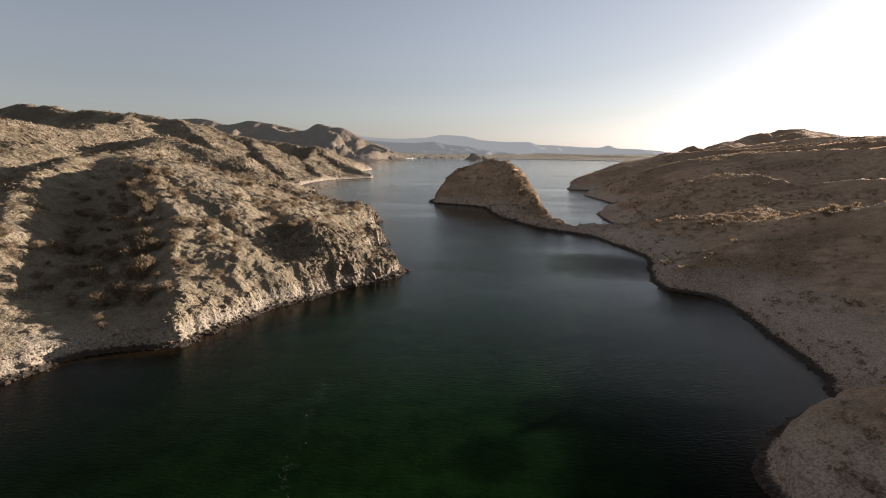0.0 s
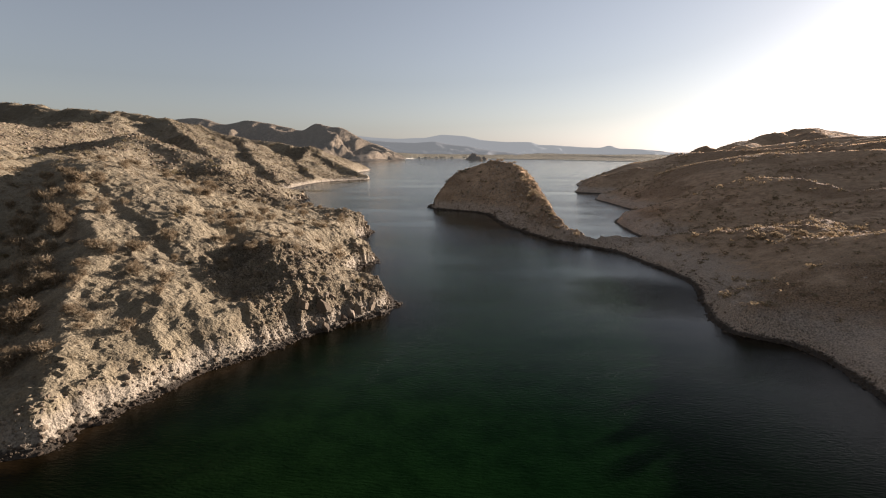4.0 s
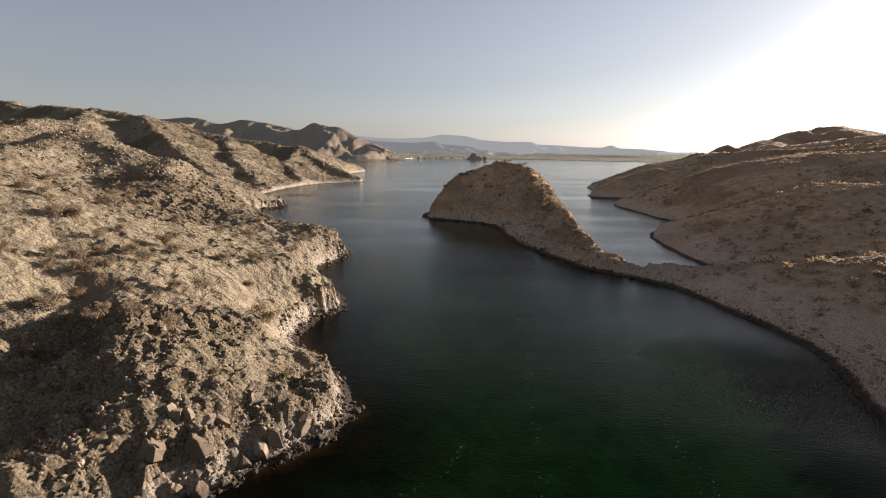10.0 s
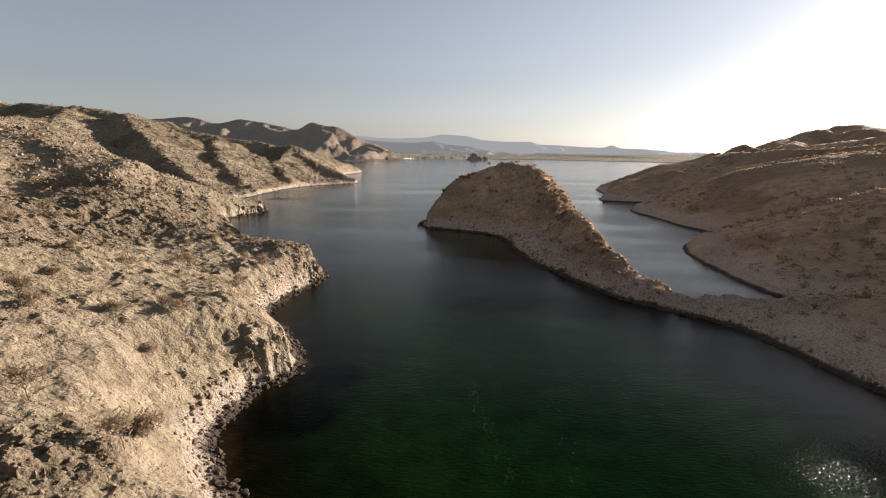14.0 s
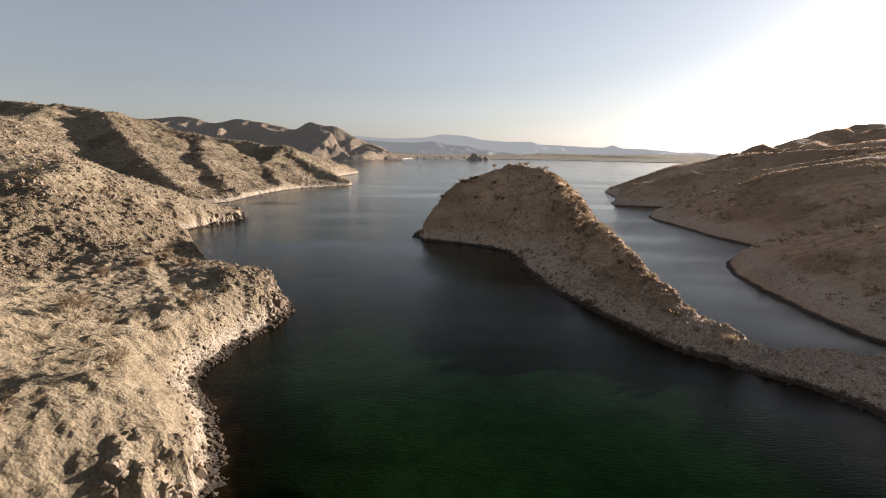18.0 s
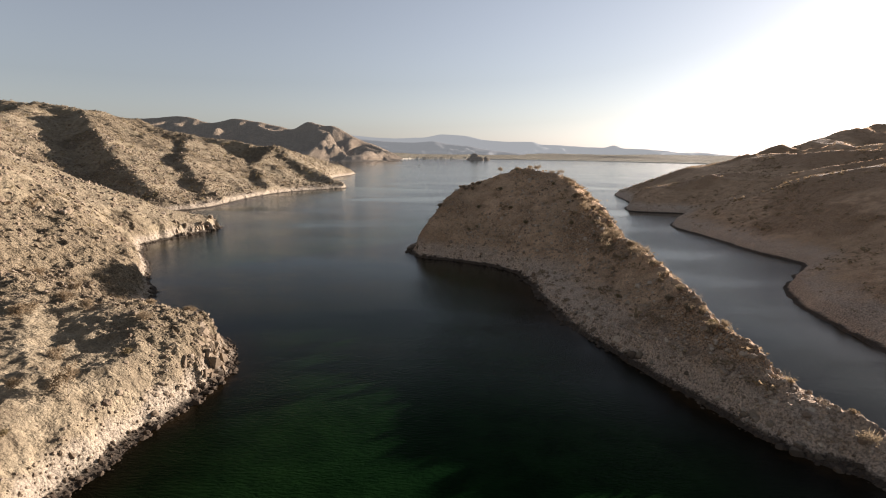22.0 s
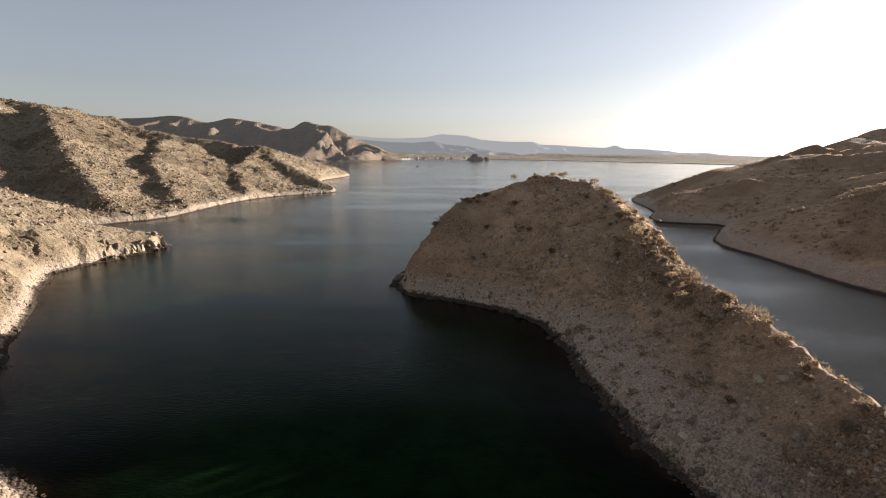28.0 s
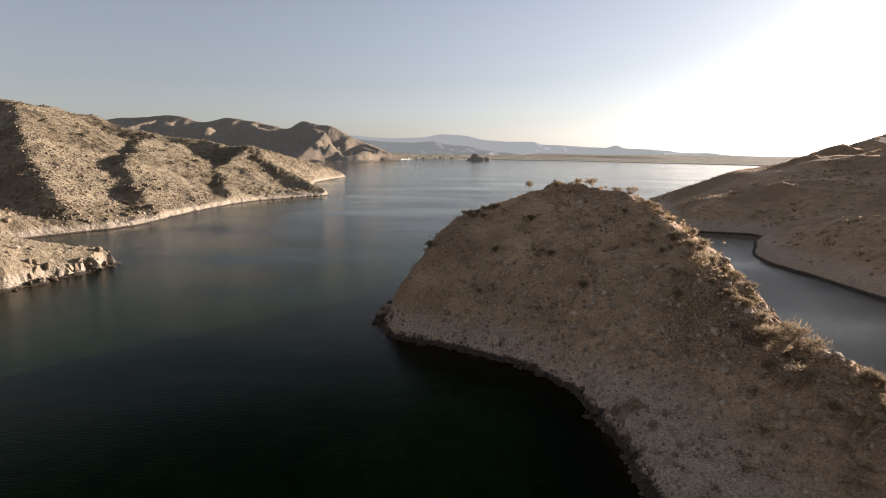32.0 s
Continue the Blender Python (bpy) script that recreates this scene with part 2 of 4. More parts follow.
        land = land + np.clip((d - 0.8) / 2, 0, 1) * near * bare * self.blocks * (0.5 * broken(x, y, 3.4, s + 110) + 0.36 * broken(x + 0.3 * land, y, 1.5, s + 120))
        land = np.where(d > 0, np.maximum(land, 0.22 * np.minimum(d, 2.0)), 0)
        sea = np.maximum(-0.45 * np.maximum(-d, 0), -7.0)
        return np.where(d > 0, land, sea), d


def spread(stops):
    """Grid lines: (from, step) pairs, the step growing evenly to the next one; the last is the end."""
    out, (at, step) = [], stops[0]
    for nxt, nstep in stops[1:]:
        a0, s0 = at, step
        while at < nxt:
            out.append(at)
            f = (at - a0) / (nxt - a0)
            at += s0 + (nstep - s0) * f
        at, step = nxt, nstep
    out.append(at)
    return np.array(out)


def grid_mesh(name, gx, gy, gz, keep, mat, smooth=True):
    ny, nx = gz.shape
    idx = np.arange(ny * nx).reshape(ny, nx)
    quads = np.stack([idx[:-1, :-1], idx[:-1, 1:], idx[1:, 1:], idx[1:, :-1]], -1)[keep]
    used, flat = np.unique(quads, return_inverse=True)
    quads = flat.reshape(-1, 4)
    co = np.stack([gx.ravel()[used], gy.ravel()[used], gz.ravel()[used]], -1)
    me = bpy.data.meshes.new(name)
    me.vertices.add(len(co))
    me.vertices.foreach_set("co", co.astype(np.float32).ravel())
    me.loops.add(quads.size)
    me.loops.foreach_set("vertex_index", quads.astype(np.int32).ravel())
    me.polygons.add(len(quads))
    me.polygons.foreach_set("loop_start", np.arange(0, quads.size, 4, dtype=np.int32))
    me.polygons.foreach_set("use_smooth", np.full(len(quads), smooth))
    me.update(calc_edges=True)
    me.materials.append(mat)
    return new(name, me)


def mark(ob, name, values):
    """Writes a value for each vertex, from a function of plan places."""
    co = np.empty(len(ob.data.vertices) * 3, np.float32)
    ob.data.vertices.foreach_get("co", co)
    co = co.reshape(-1, 3).astype(float) / S
    at = ob.data.attributes.new(name, "FLOAT", "POINT")
    at.data.foreach_set("value", values(co[:, 0], co[:, 1]).astype(np.float32))


def cells(a):
    return 0.25 * (a[:-1, :-1] + a[1:, :-1] + a[:-1, 1:] + a[1:, 1:])


WEST_SHORE = [(-950, -120), (-60, -120), (-85, -30), (-90, 40), (-77, 80), (-70, 94), (-57, 97), (-53, 106), (-47, 122), (-40, 132),
              (-32, 144), (-24, 154), (-16, 163), (-17, 176), (-25, 187), (-33, 198), (-33.5, 210), (-28.7, 223.5), (-34.5, 238.5), (-45, 254),
              (-45, 268), (-43, 283), (-42, 293), (-46, 306), (-58, 317), (-79, 324), (-85, 344), (-99, 365), (-113, 387), (-131, 415),
              (-136, 429), (-127, 479), (-160, 482), (-205, 510), (-197, 540), (-179, 575), (-181, 644), (-172, 715), (-145, 765),
              (-124, 798), (-150, 850), (-190, 1000), (-186, 1180), (-260, 1260), (-420, 1330), (-950, 1350)]
WEST_RIDGES = [
    (0.60, 10, [(-900, 1050, 124), (-751, 983, 112), (-610, 920, 104), (-480, 905, 87), (-352, 900, 60), (-242, 890, 43), (-181, 850, 20), (-126, 800, 3)]),
    ((0.38, 0.58), 1.5, [(-480, 905, 86), (-402, 766, 77), (-300, 650, 40), (-205, 560, 6)]),
    ((0.38, 0.55), 1.5, [(-570, 915, 98), (-505, 770, 76), (-390, 650, 44), (-270, 548, 9)]),
    ((0.38, 0.8), 2, [(-440, 850, 78), (-350, 715, 54), (-235, 590, 8)]),
    ((0.38, 0.62), 3, [(-352, 900, 58), (-300, 780, 46), (-258, 686, 29), (-188, 610, 5)]),
    ((0.38, 0.6), 3, [(-242, 890, 40), (-225, 780, 22), (-180, 700, 5)]),
    (0.55, 6, [(-242, 890, 43), (-262, 1005, 42), (-195, 1150, 10)]),
    ((0.42, 0.6), 8, [(-430, 560, 48), (-330, 500, 44), (-250, 440, 47), (-215, 372, 46), (-190, 282, 34)]),
    ((0.5, 0.6), 4, [(-225, 378, 46), (-156, 367, 33), (-124, 377, 12)]),
    (0.7, 3, [(-200, 440, 24), (-154, 458, 12), (-131, 474, 6)]),
    ((0.42, 0.6), 8, [(-200, 300, 36), (-119, 205, 35)]),
    (0.36, 10, [(-480, 905, 80), (-420, 520, 60), (-320, 300, 62), (-262, 120, 58), (-220, -100, 60)]),
    ((0.345, 0.55), 0.6, [(-122, 210, 34), (-114, 196, 36), (-84, 150, 20), (-53, 98, 3)]),
    ((0.6, 0.5), 4, [(-190, 280, 36), (-152, 193, 34), (-122, 130, 16), (-92, 88, 3)]),
    ((0.6, 0.62), 2, [(-119, 215, 32), (-85, 203, 20.5), (-66, 186, 17), (-49, 164, 14.5), (-43, 147, 10), (-39, 138, 3)]),
    (0.70, 3, [(-49, 164, 15), (-17, 163, 2)]),
    ((0.5, 0.34), 4, [(-119, 235, 32), (-80, 232, 18), (-50, 226, 9), (-30, 222, 3)]),
    ((0.5, 0.12), 5, [(-156, 367, 33), (-125, 310, 23), (-88, 298, 14), (-70, 299, 10.8), (-58, 300, 8.2)]),
    (1.2, 3, [(-64, 299, 8.2), (-53, 300, 7.4), (-48, 296, 5.8)]),
    (1.1, 3, [(-54, 300, 7.2), (-49, 309, 5)]),
]
EAST_SHORE = [(60, -120), (52, 0), (41, 45), (39, 58), (44, 67), (52, 73), (62, 78), (66, 84), (69, 94), (71, 110), (74, 130), (73, 143),
              (65, 150), (64, 160), (69, 175), (76, 198), (74, 215), (70, 235), (67, 251), (61, 258), (55, 265), (48, 273), (43, 285),
              (37, 300), (28.5, 324), (24.8, 350), (23.5, 370), (17, 387), (0, 399), (-14, 405), (-18, 417), (-14, 440), (4, 470), (36, 482),
              (62, 458), (71, 412), (66, 370), (62, 325), (58, 295), (61, 280), (66, 272), (78, 270), (94, 276), (93, 292), (94, 327),
              (100, 354), (105.5, 365), (122, 385), (135, 402), (131, 428), (129, 470), (127, 499), (133, 518), (150, 546), (165, 569),
              (148, 576), (130, 585), (136, 612), (152, 650), (172, 756), (240, 840), (420, 1000), (1000, 1150), (1100, -120)]
EAST_RIDGES = [
    (0.80, 1.2, [(-16, 419, 3), (-8, 424, 18.5), (7, 428, 27.5), (28, 430, 34.5), (42, 420, 33), (46, 402, 27.5), (47, 391, 22.5), (49, 380, 17), (50, 372, 14.5), (50, 362, 15),
               (51, 340, 14), (51, 315, 12), (51, 295, 8.5), (52, 281, 3.6), (57, 270, 3.2)]),
    (0.60, 2, [(57, 270, 3.2), (61, 264, 0.8), (70, 262, 3.2), (84, 258, 4.5), (105, 240, 5)]),
    (0.42, 4, [(95, 236, 3), (111, 222, 7), (120, 206, 13), (132, 186, 19), (149, 165, 24.5), (200, 130, 37), (300, 60, 54), (400, -100, 58)]),
    (0.5, 5, [(66, 154, 3), (92, 166, 9), (125, 196, 12)]),
    (0.55, 5, [(44, 62, 3), (80, 62, 12), (150, 70, 28), (300, 60, 44)]),
    (0.45, 12, [(128, 588, 3), (171, 620, 17), (255, 700, 27), (327, 750, 44), (470, 850, 67), (600, 930, 85), (620, 943, 90), (737, 950, 62), (830, 950, 42), (1000, 950, 40)]),
    (0.45, 8, [(132, 505, 3), (200, 545, 18), (330, 660, 42), (470, 850, 64)]),
    (0.45, 8, [(107, 358, 3), (160, 372, 14), (300, 480, 36), (480, 720, 64), (600, 930, 82)]),
    (0.42, 10, [(160, 372, 12), (210, 280, 14), (300, 330, 24), (560, 560, 50), (700, 700, 60)]),
    # added out-of-view ridge that casts the shade on the east slope and water
    (0.75, 15, [(400, 60, 52), (435, 250, 71), (448, 350, 81), (475, 420, 81), (620, 470, 107), (780, 640, 138), (960, 830, 132)]),
]
west = Land(WEST_SHORE, WEST_RIDGES, 3, crags=[(-45, 296, 8, 2.6), (-134, 464, 20, 5), (-31, 222, 9, 2), (-185, 640, 60, 2.5), (-140, 780, 40, 2.5), (-100, 350, 30, 1.5), (-60, 106, 14, 1.6), (-30, 150, 14, 1.6)],
            lows=[(-46, 147, 6, 3.5), (-55, 163, 7, 5.0), (-63, 176, 6.5, 4.0), (-73, 188, 6, 2.5)], calm=[(-84, 158, 30, 0.75), (-100, 190, 26, 0.6), (-66, 120, 18, 0.6), (-62, 200, 20, 0.5), (-42, 202, 12, 0.8), (-72, 208, 16, 0.8), (-98, 216, 18, 0.75), (-72, 283, 24, 0.85), (-104, 152, 26, 0.9), (-88, 122, 16, 0.7)])
east = Land(EAST_SHORE, EAST_RIDGES, 11, rough=0.85, steep=1.7, cliff=2.0, rise=0.24, relief=0.08, lows=[(61, 267, 5, 3.2), (80, 263, 9, 1.6)], far_crag=0.0, blocks=0.85, bluff=0.17, climb=0.135)

gx, gy = np.meshgrid(spread([(-950, 9), (-260, 2.2), (-130, 0.8), (-70, 0.45), (-10, 0.4), (-9, 1)]), spread([(-120, 8), (40, 1.2), (80, 0.45), (310, 0.45), (480, 1.1), (800, 2.6), (1360, 10)]))
gz, gd = west.height(gx, gy)
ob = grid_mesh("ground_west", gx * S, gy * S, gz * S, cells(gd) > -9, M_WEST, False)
tagged(ob, "sunlit dry rocky desert headland with gullies and scrub above the bay", "headland", kind="structure")
mark(ob, "rocky", west.rocky)

gx, gy = np.meshgrid(spread([(-26, 0.5), (75, 0.5), (140, 1.8), (400, 7), (1100, 18)]), spread([(-120, 8), (40, 1.0), (120, 0.8), (250, 0.5), (440, 0.5), (480, 1.4), (620, 2.6), (1160, 12)]))
gz, gd = east.height(gx, gy)
cx, cy = cells(gx), cells(gy)
is_island = (cx < 81) & (cy > 265) & (cy < 480) & (cx - 60 < 0.6 * (cy - 265))
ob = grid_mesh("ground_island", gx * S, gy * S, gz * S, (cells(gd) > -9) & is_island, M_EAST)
tagged(ob, "steep shaded rocky island hill with scrub, tied to land by a low neck of stones", "island", kind="structure")
mark(ob, "rocky", east.rocky)
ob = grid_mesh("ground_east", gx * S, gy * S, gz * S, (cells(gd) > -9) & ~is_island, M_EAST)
tagged(ob, "shaded brown desert hill sloping down to the channel", "hill", kind="structure")
mark(ob, "rocky", east.rocky)

# ---- water ----
def sea_material():
    m, ns, ls, b = material("sea_water", 0.07)
    b.inputs["IOR"].default_value = 1.33
    facing = node(ns, "ShaderNodeLayerWeight", Blend=0.5)
    gloss = ramp(ns, [(0.4, (0.002, 0.002, 0.002)), (0.52, (0.016, 0.016, 0.016)), (0.6, (0.055, 0.055, 0.055)), (0.7, (0.075, 0.075, 0.075)), (0.82, (0.15, 0.15, 0.15)), (0.93, (0.21, 0.21, 0.21))])
    ls.new(facing.outputs["Facing"], gloss.inputs["Fac"])
    ls.new(gloss.outputs["Color"], b.inputs["Specular IOR Level"])
    geo = ns.new("ShaderNodeNewGeometry")
    pos = geo.outputs["Position"]
    att = ns.new("ShaderNodeAttribute")
    att.attribute_name = "offshore"
    shoal = ramp(ns, [(0.0, (0.018, 0.011, 0.005)), (0.02, (0.0045, 0.0036, 0.0015)), (0.07, (0.0024, 0.0056, 0.0018)), (0.17, (0.0046, 0.0142, 0.0038)), (0.3, (0.0036, 0.0135, 0.0038)), (0.5, (0.0012, 0.0085, 0.0026)), (1.0, (0.0003, 0.002, 0.0012))])
    weed = noise_tex(ns, ls, pos, 0.05, 6, 0.65)
    jit = maths(ns, ls, "ADD", att.outputs["Fac"], maths(ns, ls, "MULTIPLY", maths(ns, ls, "SUBTRACT", weed, 0.5), 0.16))
    ls.new(jit, shoal.inputs["Fac"])
    spots = ramp(ns, [(0.38, (0.55, 0.6, 0.6)), (0.6, (1.15, 1.1, 1.05))])
    ls.new(noise_tex(ns, ls, pos, 0.22, 5, 0.7), spots.inputs["Fac"])
    body = mix(ns, ls, 0.8, shoal.outputs["Color"], spots.outputs["Color"], "MULTIPLY")
    for rx, ry, size in ((-21.5, 220.5, 6.0), (-25, 207, 8.0), (14, 74, 7.0), (5, 62, 6.0)):
        # weedy reefs under the surface
        reef = ns.new("ShaderNodeVectorMath")
        reef.operation = "DISTANCE"
        reef.inputs[1].default_value = (rx * S, ry * S, 0)
        ls.new(pos, reef.inputs[0])
        dim = ramp(ns, [(0.45, (0.12, 0.12, 0.12)), (0.75, (1, 1, 1))])
        ls.new(maths(ns, ls, "ADD", maths(ns, ls, "DIVIDE", reef.outputs["Value"], size), maths(ns, ls, "MULTIPLY", maths(ns, ls, "SUBTRACT", weed, 0.5), 1.2)), dim.inputs["Fac"])
        body = mix(ns, ls, 0.85 if ry > 100 else 0.5, body, dim.outputs["Color"], "MULTIPLY")
    ls.new(body, b.inputs["Base Color"])
    calm = ramp(ns, [(0.38, (0.25, 0.25, 0.25)), (0.62, (1, 1, 1))])
    stretch = ns.new("ShaderNodeMapping")
    stretch.inputs["Scale"].default_value = (0.35, 1.0, 1.0)
    stretch.inputs["Rotation"].default_value = (0, 0, radians(20))
    ls.new(pos, stretch.inputs["Vector"])
    ls.new(noise_tex(ns, ls, stretch.outputs["Vector"], 0.02, 4, 0.6), calm.inputs["Fac"])
    ripple = noise_tex(ns, ls, stretch.outputs["Vector"], 3.2, 4, 0.6)
    swell = noise_tex(ns, ls, stretch.outputs["Vector"], 0.35, 3, 0.5)
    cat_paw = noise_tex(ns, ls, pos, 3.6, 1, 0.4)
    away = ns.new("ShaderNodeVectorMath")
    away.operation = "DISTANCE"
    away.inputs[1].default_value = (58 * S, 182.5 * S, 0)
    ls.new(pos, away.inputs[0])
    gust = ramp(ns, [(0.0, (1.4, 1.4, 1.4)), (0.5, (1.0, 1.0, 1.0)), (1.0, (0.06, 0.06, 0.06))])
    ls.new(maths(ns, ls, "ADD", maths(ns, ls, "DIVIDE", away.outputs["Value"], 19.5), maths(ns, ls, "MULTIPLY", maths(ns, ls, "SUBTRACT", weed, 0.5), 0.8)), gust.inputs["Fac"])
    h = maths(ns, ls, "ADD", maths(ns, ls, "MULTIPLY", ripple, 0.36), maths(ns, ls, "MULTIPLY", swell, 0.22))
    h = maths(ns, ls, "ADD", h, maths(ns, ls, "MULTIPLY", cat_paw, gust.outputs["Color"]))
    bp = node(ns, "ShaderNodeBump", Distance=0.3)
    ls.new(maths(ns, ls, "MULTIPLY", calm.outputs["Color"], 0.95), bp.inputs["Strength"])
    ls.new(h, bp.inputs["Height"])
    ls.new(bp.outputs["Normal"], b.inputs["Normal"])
    return m


gx, gy = np.meshgrid(spread([(-5200, 500), (-600, 30), (-150, 3), (150, 3), (600, 30), (5200, 500)]), spread([(-400, 40), (20, 4), (100, 3), (480, 3), (900, 20), (2000, 100), (6500, 400)]))
shelf = 0.3 + 0.7 * np.clip((gy - 66) / 60, 0, 1)
off = np.minimum(-shore_distance(gx, gy, west.line) * shelf, -shore_distance(gx, gy, east.line))
ob = grid_mesh("water", gx * S, gy * S, 0 * gx, np.ones((gx.shape[0] - 1, gx.shape[1] - 1), bool), sea_material())
at = ob.data.attributes.new("offshore", "FLOAT", "POINT")
at.data.foreach_set("value", np.clip(off / 115, 0, 1).astype(np.float32).ravel())
tagged(ob, "calm dark green sea water of the bay, rippled and glinting", "water", kind="structure")


# ---- distance ----
def far_range(name, depth, tops, fall, seed, mat, label, rough, front, step=16, wave=260, spur=1.0, cam_y=140.0):
    """A far range: crest heights along the line, gullied slopes down to its foot. Tops are bearings (right, up) in thousandths."""
    px = [(depth - cam_y) * a / 1000 for a, b in tops]
    pz = [40 + (depth - cam_y) * (b + 3) / 1000 for a, b in tops]
    gx, gy = np.meshgrid(np.arange(px[0], px[-1], step), np.arange(-front, front * 0.6, step))
    crest = np.interp(gx, px, pz)
    for shift in (-25, 25):
        crest = crest + np.interp(gx + shift, px, pz)
    crest = crest / 3
    away = np.abs(gy) / front
    gully = np.minimum(fbm(gx, gy * spur, wave, 6, seed, 0.5, True) - 1.0, 0.25)
    h = crest * (1 - away ** fall) + rough * gully * np.clip(away * 2.6, 0.03, 1) * np.clip(crest / 80, 0, 1) * np.clip((1 - away) * 3, 0, 1)
    ob = grid_mesh(name, gx * S, (gy + depth) * S, h * S, cells(h) > -3, mat)
    return tagged(ob, label, "hills", kind="structure")


# bearings as seen from the middle of the path
FAR_HILLS = [(-1000, 30), (-900, 36), (-790, 42), (-700, 47), (-600, 55), (-530, 60), (-495, 58), (-466, 47), (-420, 58), (-350, 48), (-305, 37), (-276, 55), (-252, 45),
             (-224, 46), (-200, 31), (-176, 18), (-142, 8), (-116, -4), (-104, -14)]
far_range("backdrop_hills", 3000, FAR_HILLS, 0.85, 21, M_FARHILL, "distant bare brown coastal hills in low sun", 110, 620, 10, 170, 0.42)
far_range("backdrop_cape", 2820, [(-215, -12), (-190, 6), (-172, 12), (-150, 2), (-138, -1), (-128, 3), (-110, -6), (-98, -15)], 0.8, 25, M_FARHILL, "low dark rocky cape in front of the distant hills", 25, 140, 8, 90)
MOUNTAINS = [(-400, 30), (-260, 34), (-200, 30), (-150, 26), (-110, 24), (-60, 26), (-25, 33), (0, 32), (25, 30), (50, 24), (100, 20), (150, 20), (162, 15), (200, 14), (250, 11), (286, 11),
             (302, 17), (318, 10), (345, 9), (400, 6), (420, 2), (470, 3), (520, -2), (600, -4), (800, 0), (1100, 4)]
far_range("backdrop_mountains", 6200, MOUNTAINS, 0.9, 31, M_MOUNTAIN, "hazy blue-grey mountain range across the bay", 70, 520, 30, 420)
NEAR_MOUNTAINS = [(-400, 14), (-250, 20), (-200, 23), (-150, 19), (-110, 17), (-75, 16), (-40, 19), (-10, 14), (30, 10), (60, 4), (110, -1), (150, -6)]
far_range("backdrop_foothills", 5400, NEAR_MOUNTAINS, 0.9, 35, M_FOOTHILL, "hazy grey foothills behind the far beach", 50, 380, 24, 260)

# the plain and beach across the bay
gx, gy = np.meshgrid(np.arange(-3000, 5200, 60.0), np.concatenate([np.arange(0, 60, 6.0), np.arange(60, 2800, 60.0)]))
coast = np.interp(gx, [-3000, -480, -300, 180, 700, 1100, 1500, 5200], [2900, 2950, 3420, 3650, 3500, 2900, 2350, 2200]) + 25 * fbm(gx, gx * 0, 300, 3, 5)
rise = 3.2 * np.clip(gy / 12, 0, 1) + 0.013 * np.maximum(gy - 40, 0) + np.clip(gy / 400, 0, 1) * 6 * fbm(gx, gy, 500, 4, 8)
rise[0, :] = -2
ob = grid_mesh("backdrop_plain", gx * S, (gy + coast) * S, rise * S, np.ones((gx.shape[0] - 1, gx.shape[1] - 1), bool), M_FARPLAIN)
tagged(ob, "flat tan desert plain behind a pale beach across the bay", "plain", kind="structure")


beach = np.stack([gx[:10] * S, (gy[:10] * 0.62 + coast[:10] - 3) * S, (rise[:10] + 0.25) * S])
ob = grid_mesh("backdrop_beach", beach[0], beach[1], beach[2], np.ones((9, gx.shape[1] - 1), bool), material("pale_sand", 0.9)[0])
ob.data.materials[0].node_tree.nodes["Principled BSDF"].inputs["Base Color"].default_value = (0.62, 0.55, 0.44, 1)
tagged(ob, "narrow strip of pale sand along the far shore of the bay", "beach", kind="structure")


def rock_hill(name, cx, cy, rx, ry, top, seed, mat, label):
    gx, gy = np.meshgrid(np.linspace(-1.2, 1.2, 60), np.linspace(-1.2, 1.2, 40))
    r = np.hypot(gx, gy) + 0.12 * fbm(gx, gy, 0.6, 3, seed)
    h = top * np.clip(1 - r, -0.2, 1) ** 1 * (1 + 0.35 * fbm(gx, gy, 0.35, 4, seed + 3, 0.6, True))
    ob = grid_mesh(name, (cx + gx * rx) * S, (cy + gy * ry) * S, h * S, cells(h) > -2, mat)
    return tagged(ob, label, "islet")


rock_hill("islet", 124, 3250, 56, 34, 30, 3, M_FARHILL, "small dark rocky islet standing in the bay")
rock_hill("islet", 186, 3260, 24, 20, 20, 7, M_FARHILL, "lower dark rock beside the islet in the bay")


# ---- stones ----
def stone_material(name, tones, rough=0.9):
    m, ns, ls, b = material(name, rough)
    b.inputs["Specular IOR Level"].default_value = 0.2
    geo = ns.new("ShaderNodeNewGeometry")
    info = ns.new("ShaderNodeObjectInfo")
    pick = ramp(ns, tones)
    mixed = maths(ns, ls, "FRACT", maths(ns, ls, "ADD", geo.outputs["Random Per Island"], info.outputs["Random"]))
    ls.new(mixed, pick.inputs["Fac"])
    spot = ramp(ns, [(0.3, (0.65, 0.63, 0.6)), (0.7, (1.2, 1.18, 1.15))])
    grain = noise_tex(ns, ls, geo.outputs["Position"], 3.0, 6, 0.7)
    ls.new(grain, spot.inputs["Fac"])
    col = mix(ns, ls, 0.8, pick.outputs["Color"], spot.outputs["Color"], "MULTIPLY")
    sep = ns.new("ShaderNodeSeparateXYZ")
    ls.new(geo.outputs["Position"], sep.inputs[0])
    wet = ramp(ns, [(0.0, (1, 1, 1)), (0.5, (1, 1, 1)), (1.0, (0, 0, 0))])
    ls.new(maths(ns, ls, "DIVIDE", maths(ns, ls, "ADD", sep.outputs["Z"], maths(ns, ls, "MULTIPLY", grain, 0.3)), 1.25), wet.inputs["Fac"])
    col = mix(ns, ls, maths(ns, ls, "MULTIPLY", wet.outputs["Color"], 0.85), col, (0.035, 0.024, 0.016))
    ls.new(col, b.inputs["Base Color"])
    bp = node(ns, "ShaderNodeBump", Strength=0.7, Distance=0.12)
    ls.new(grain, bp.inputs["Height"])
    ls.new(bp.outputs["Normal"], b.inputs["Normal"])
    return m


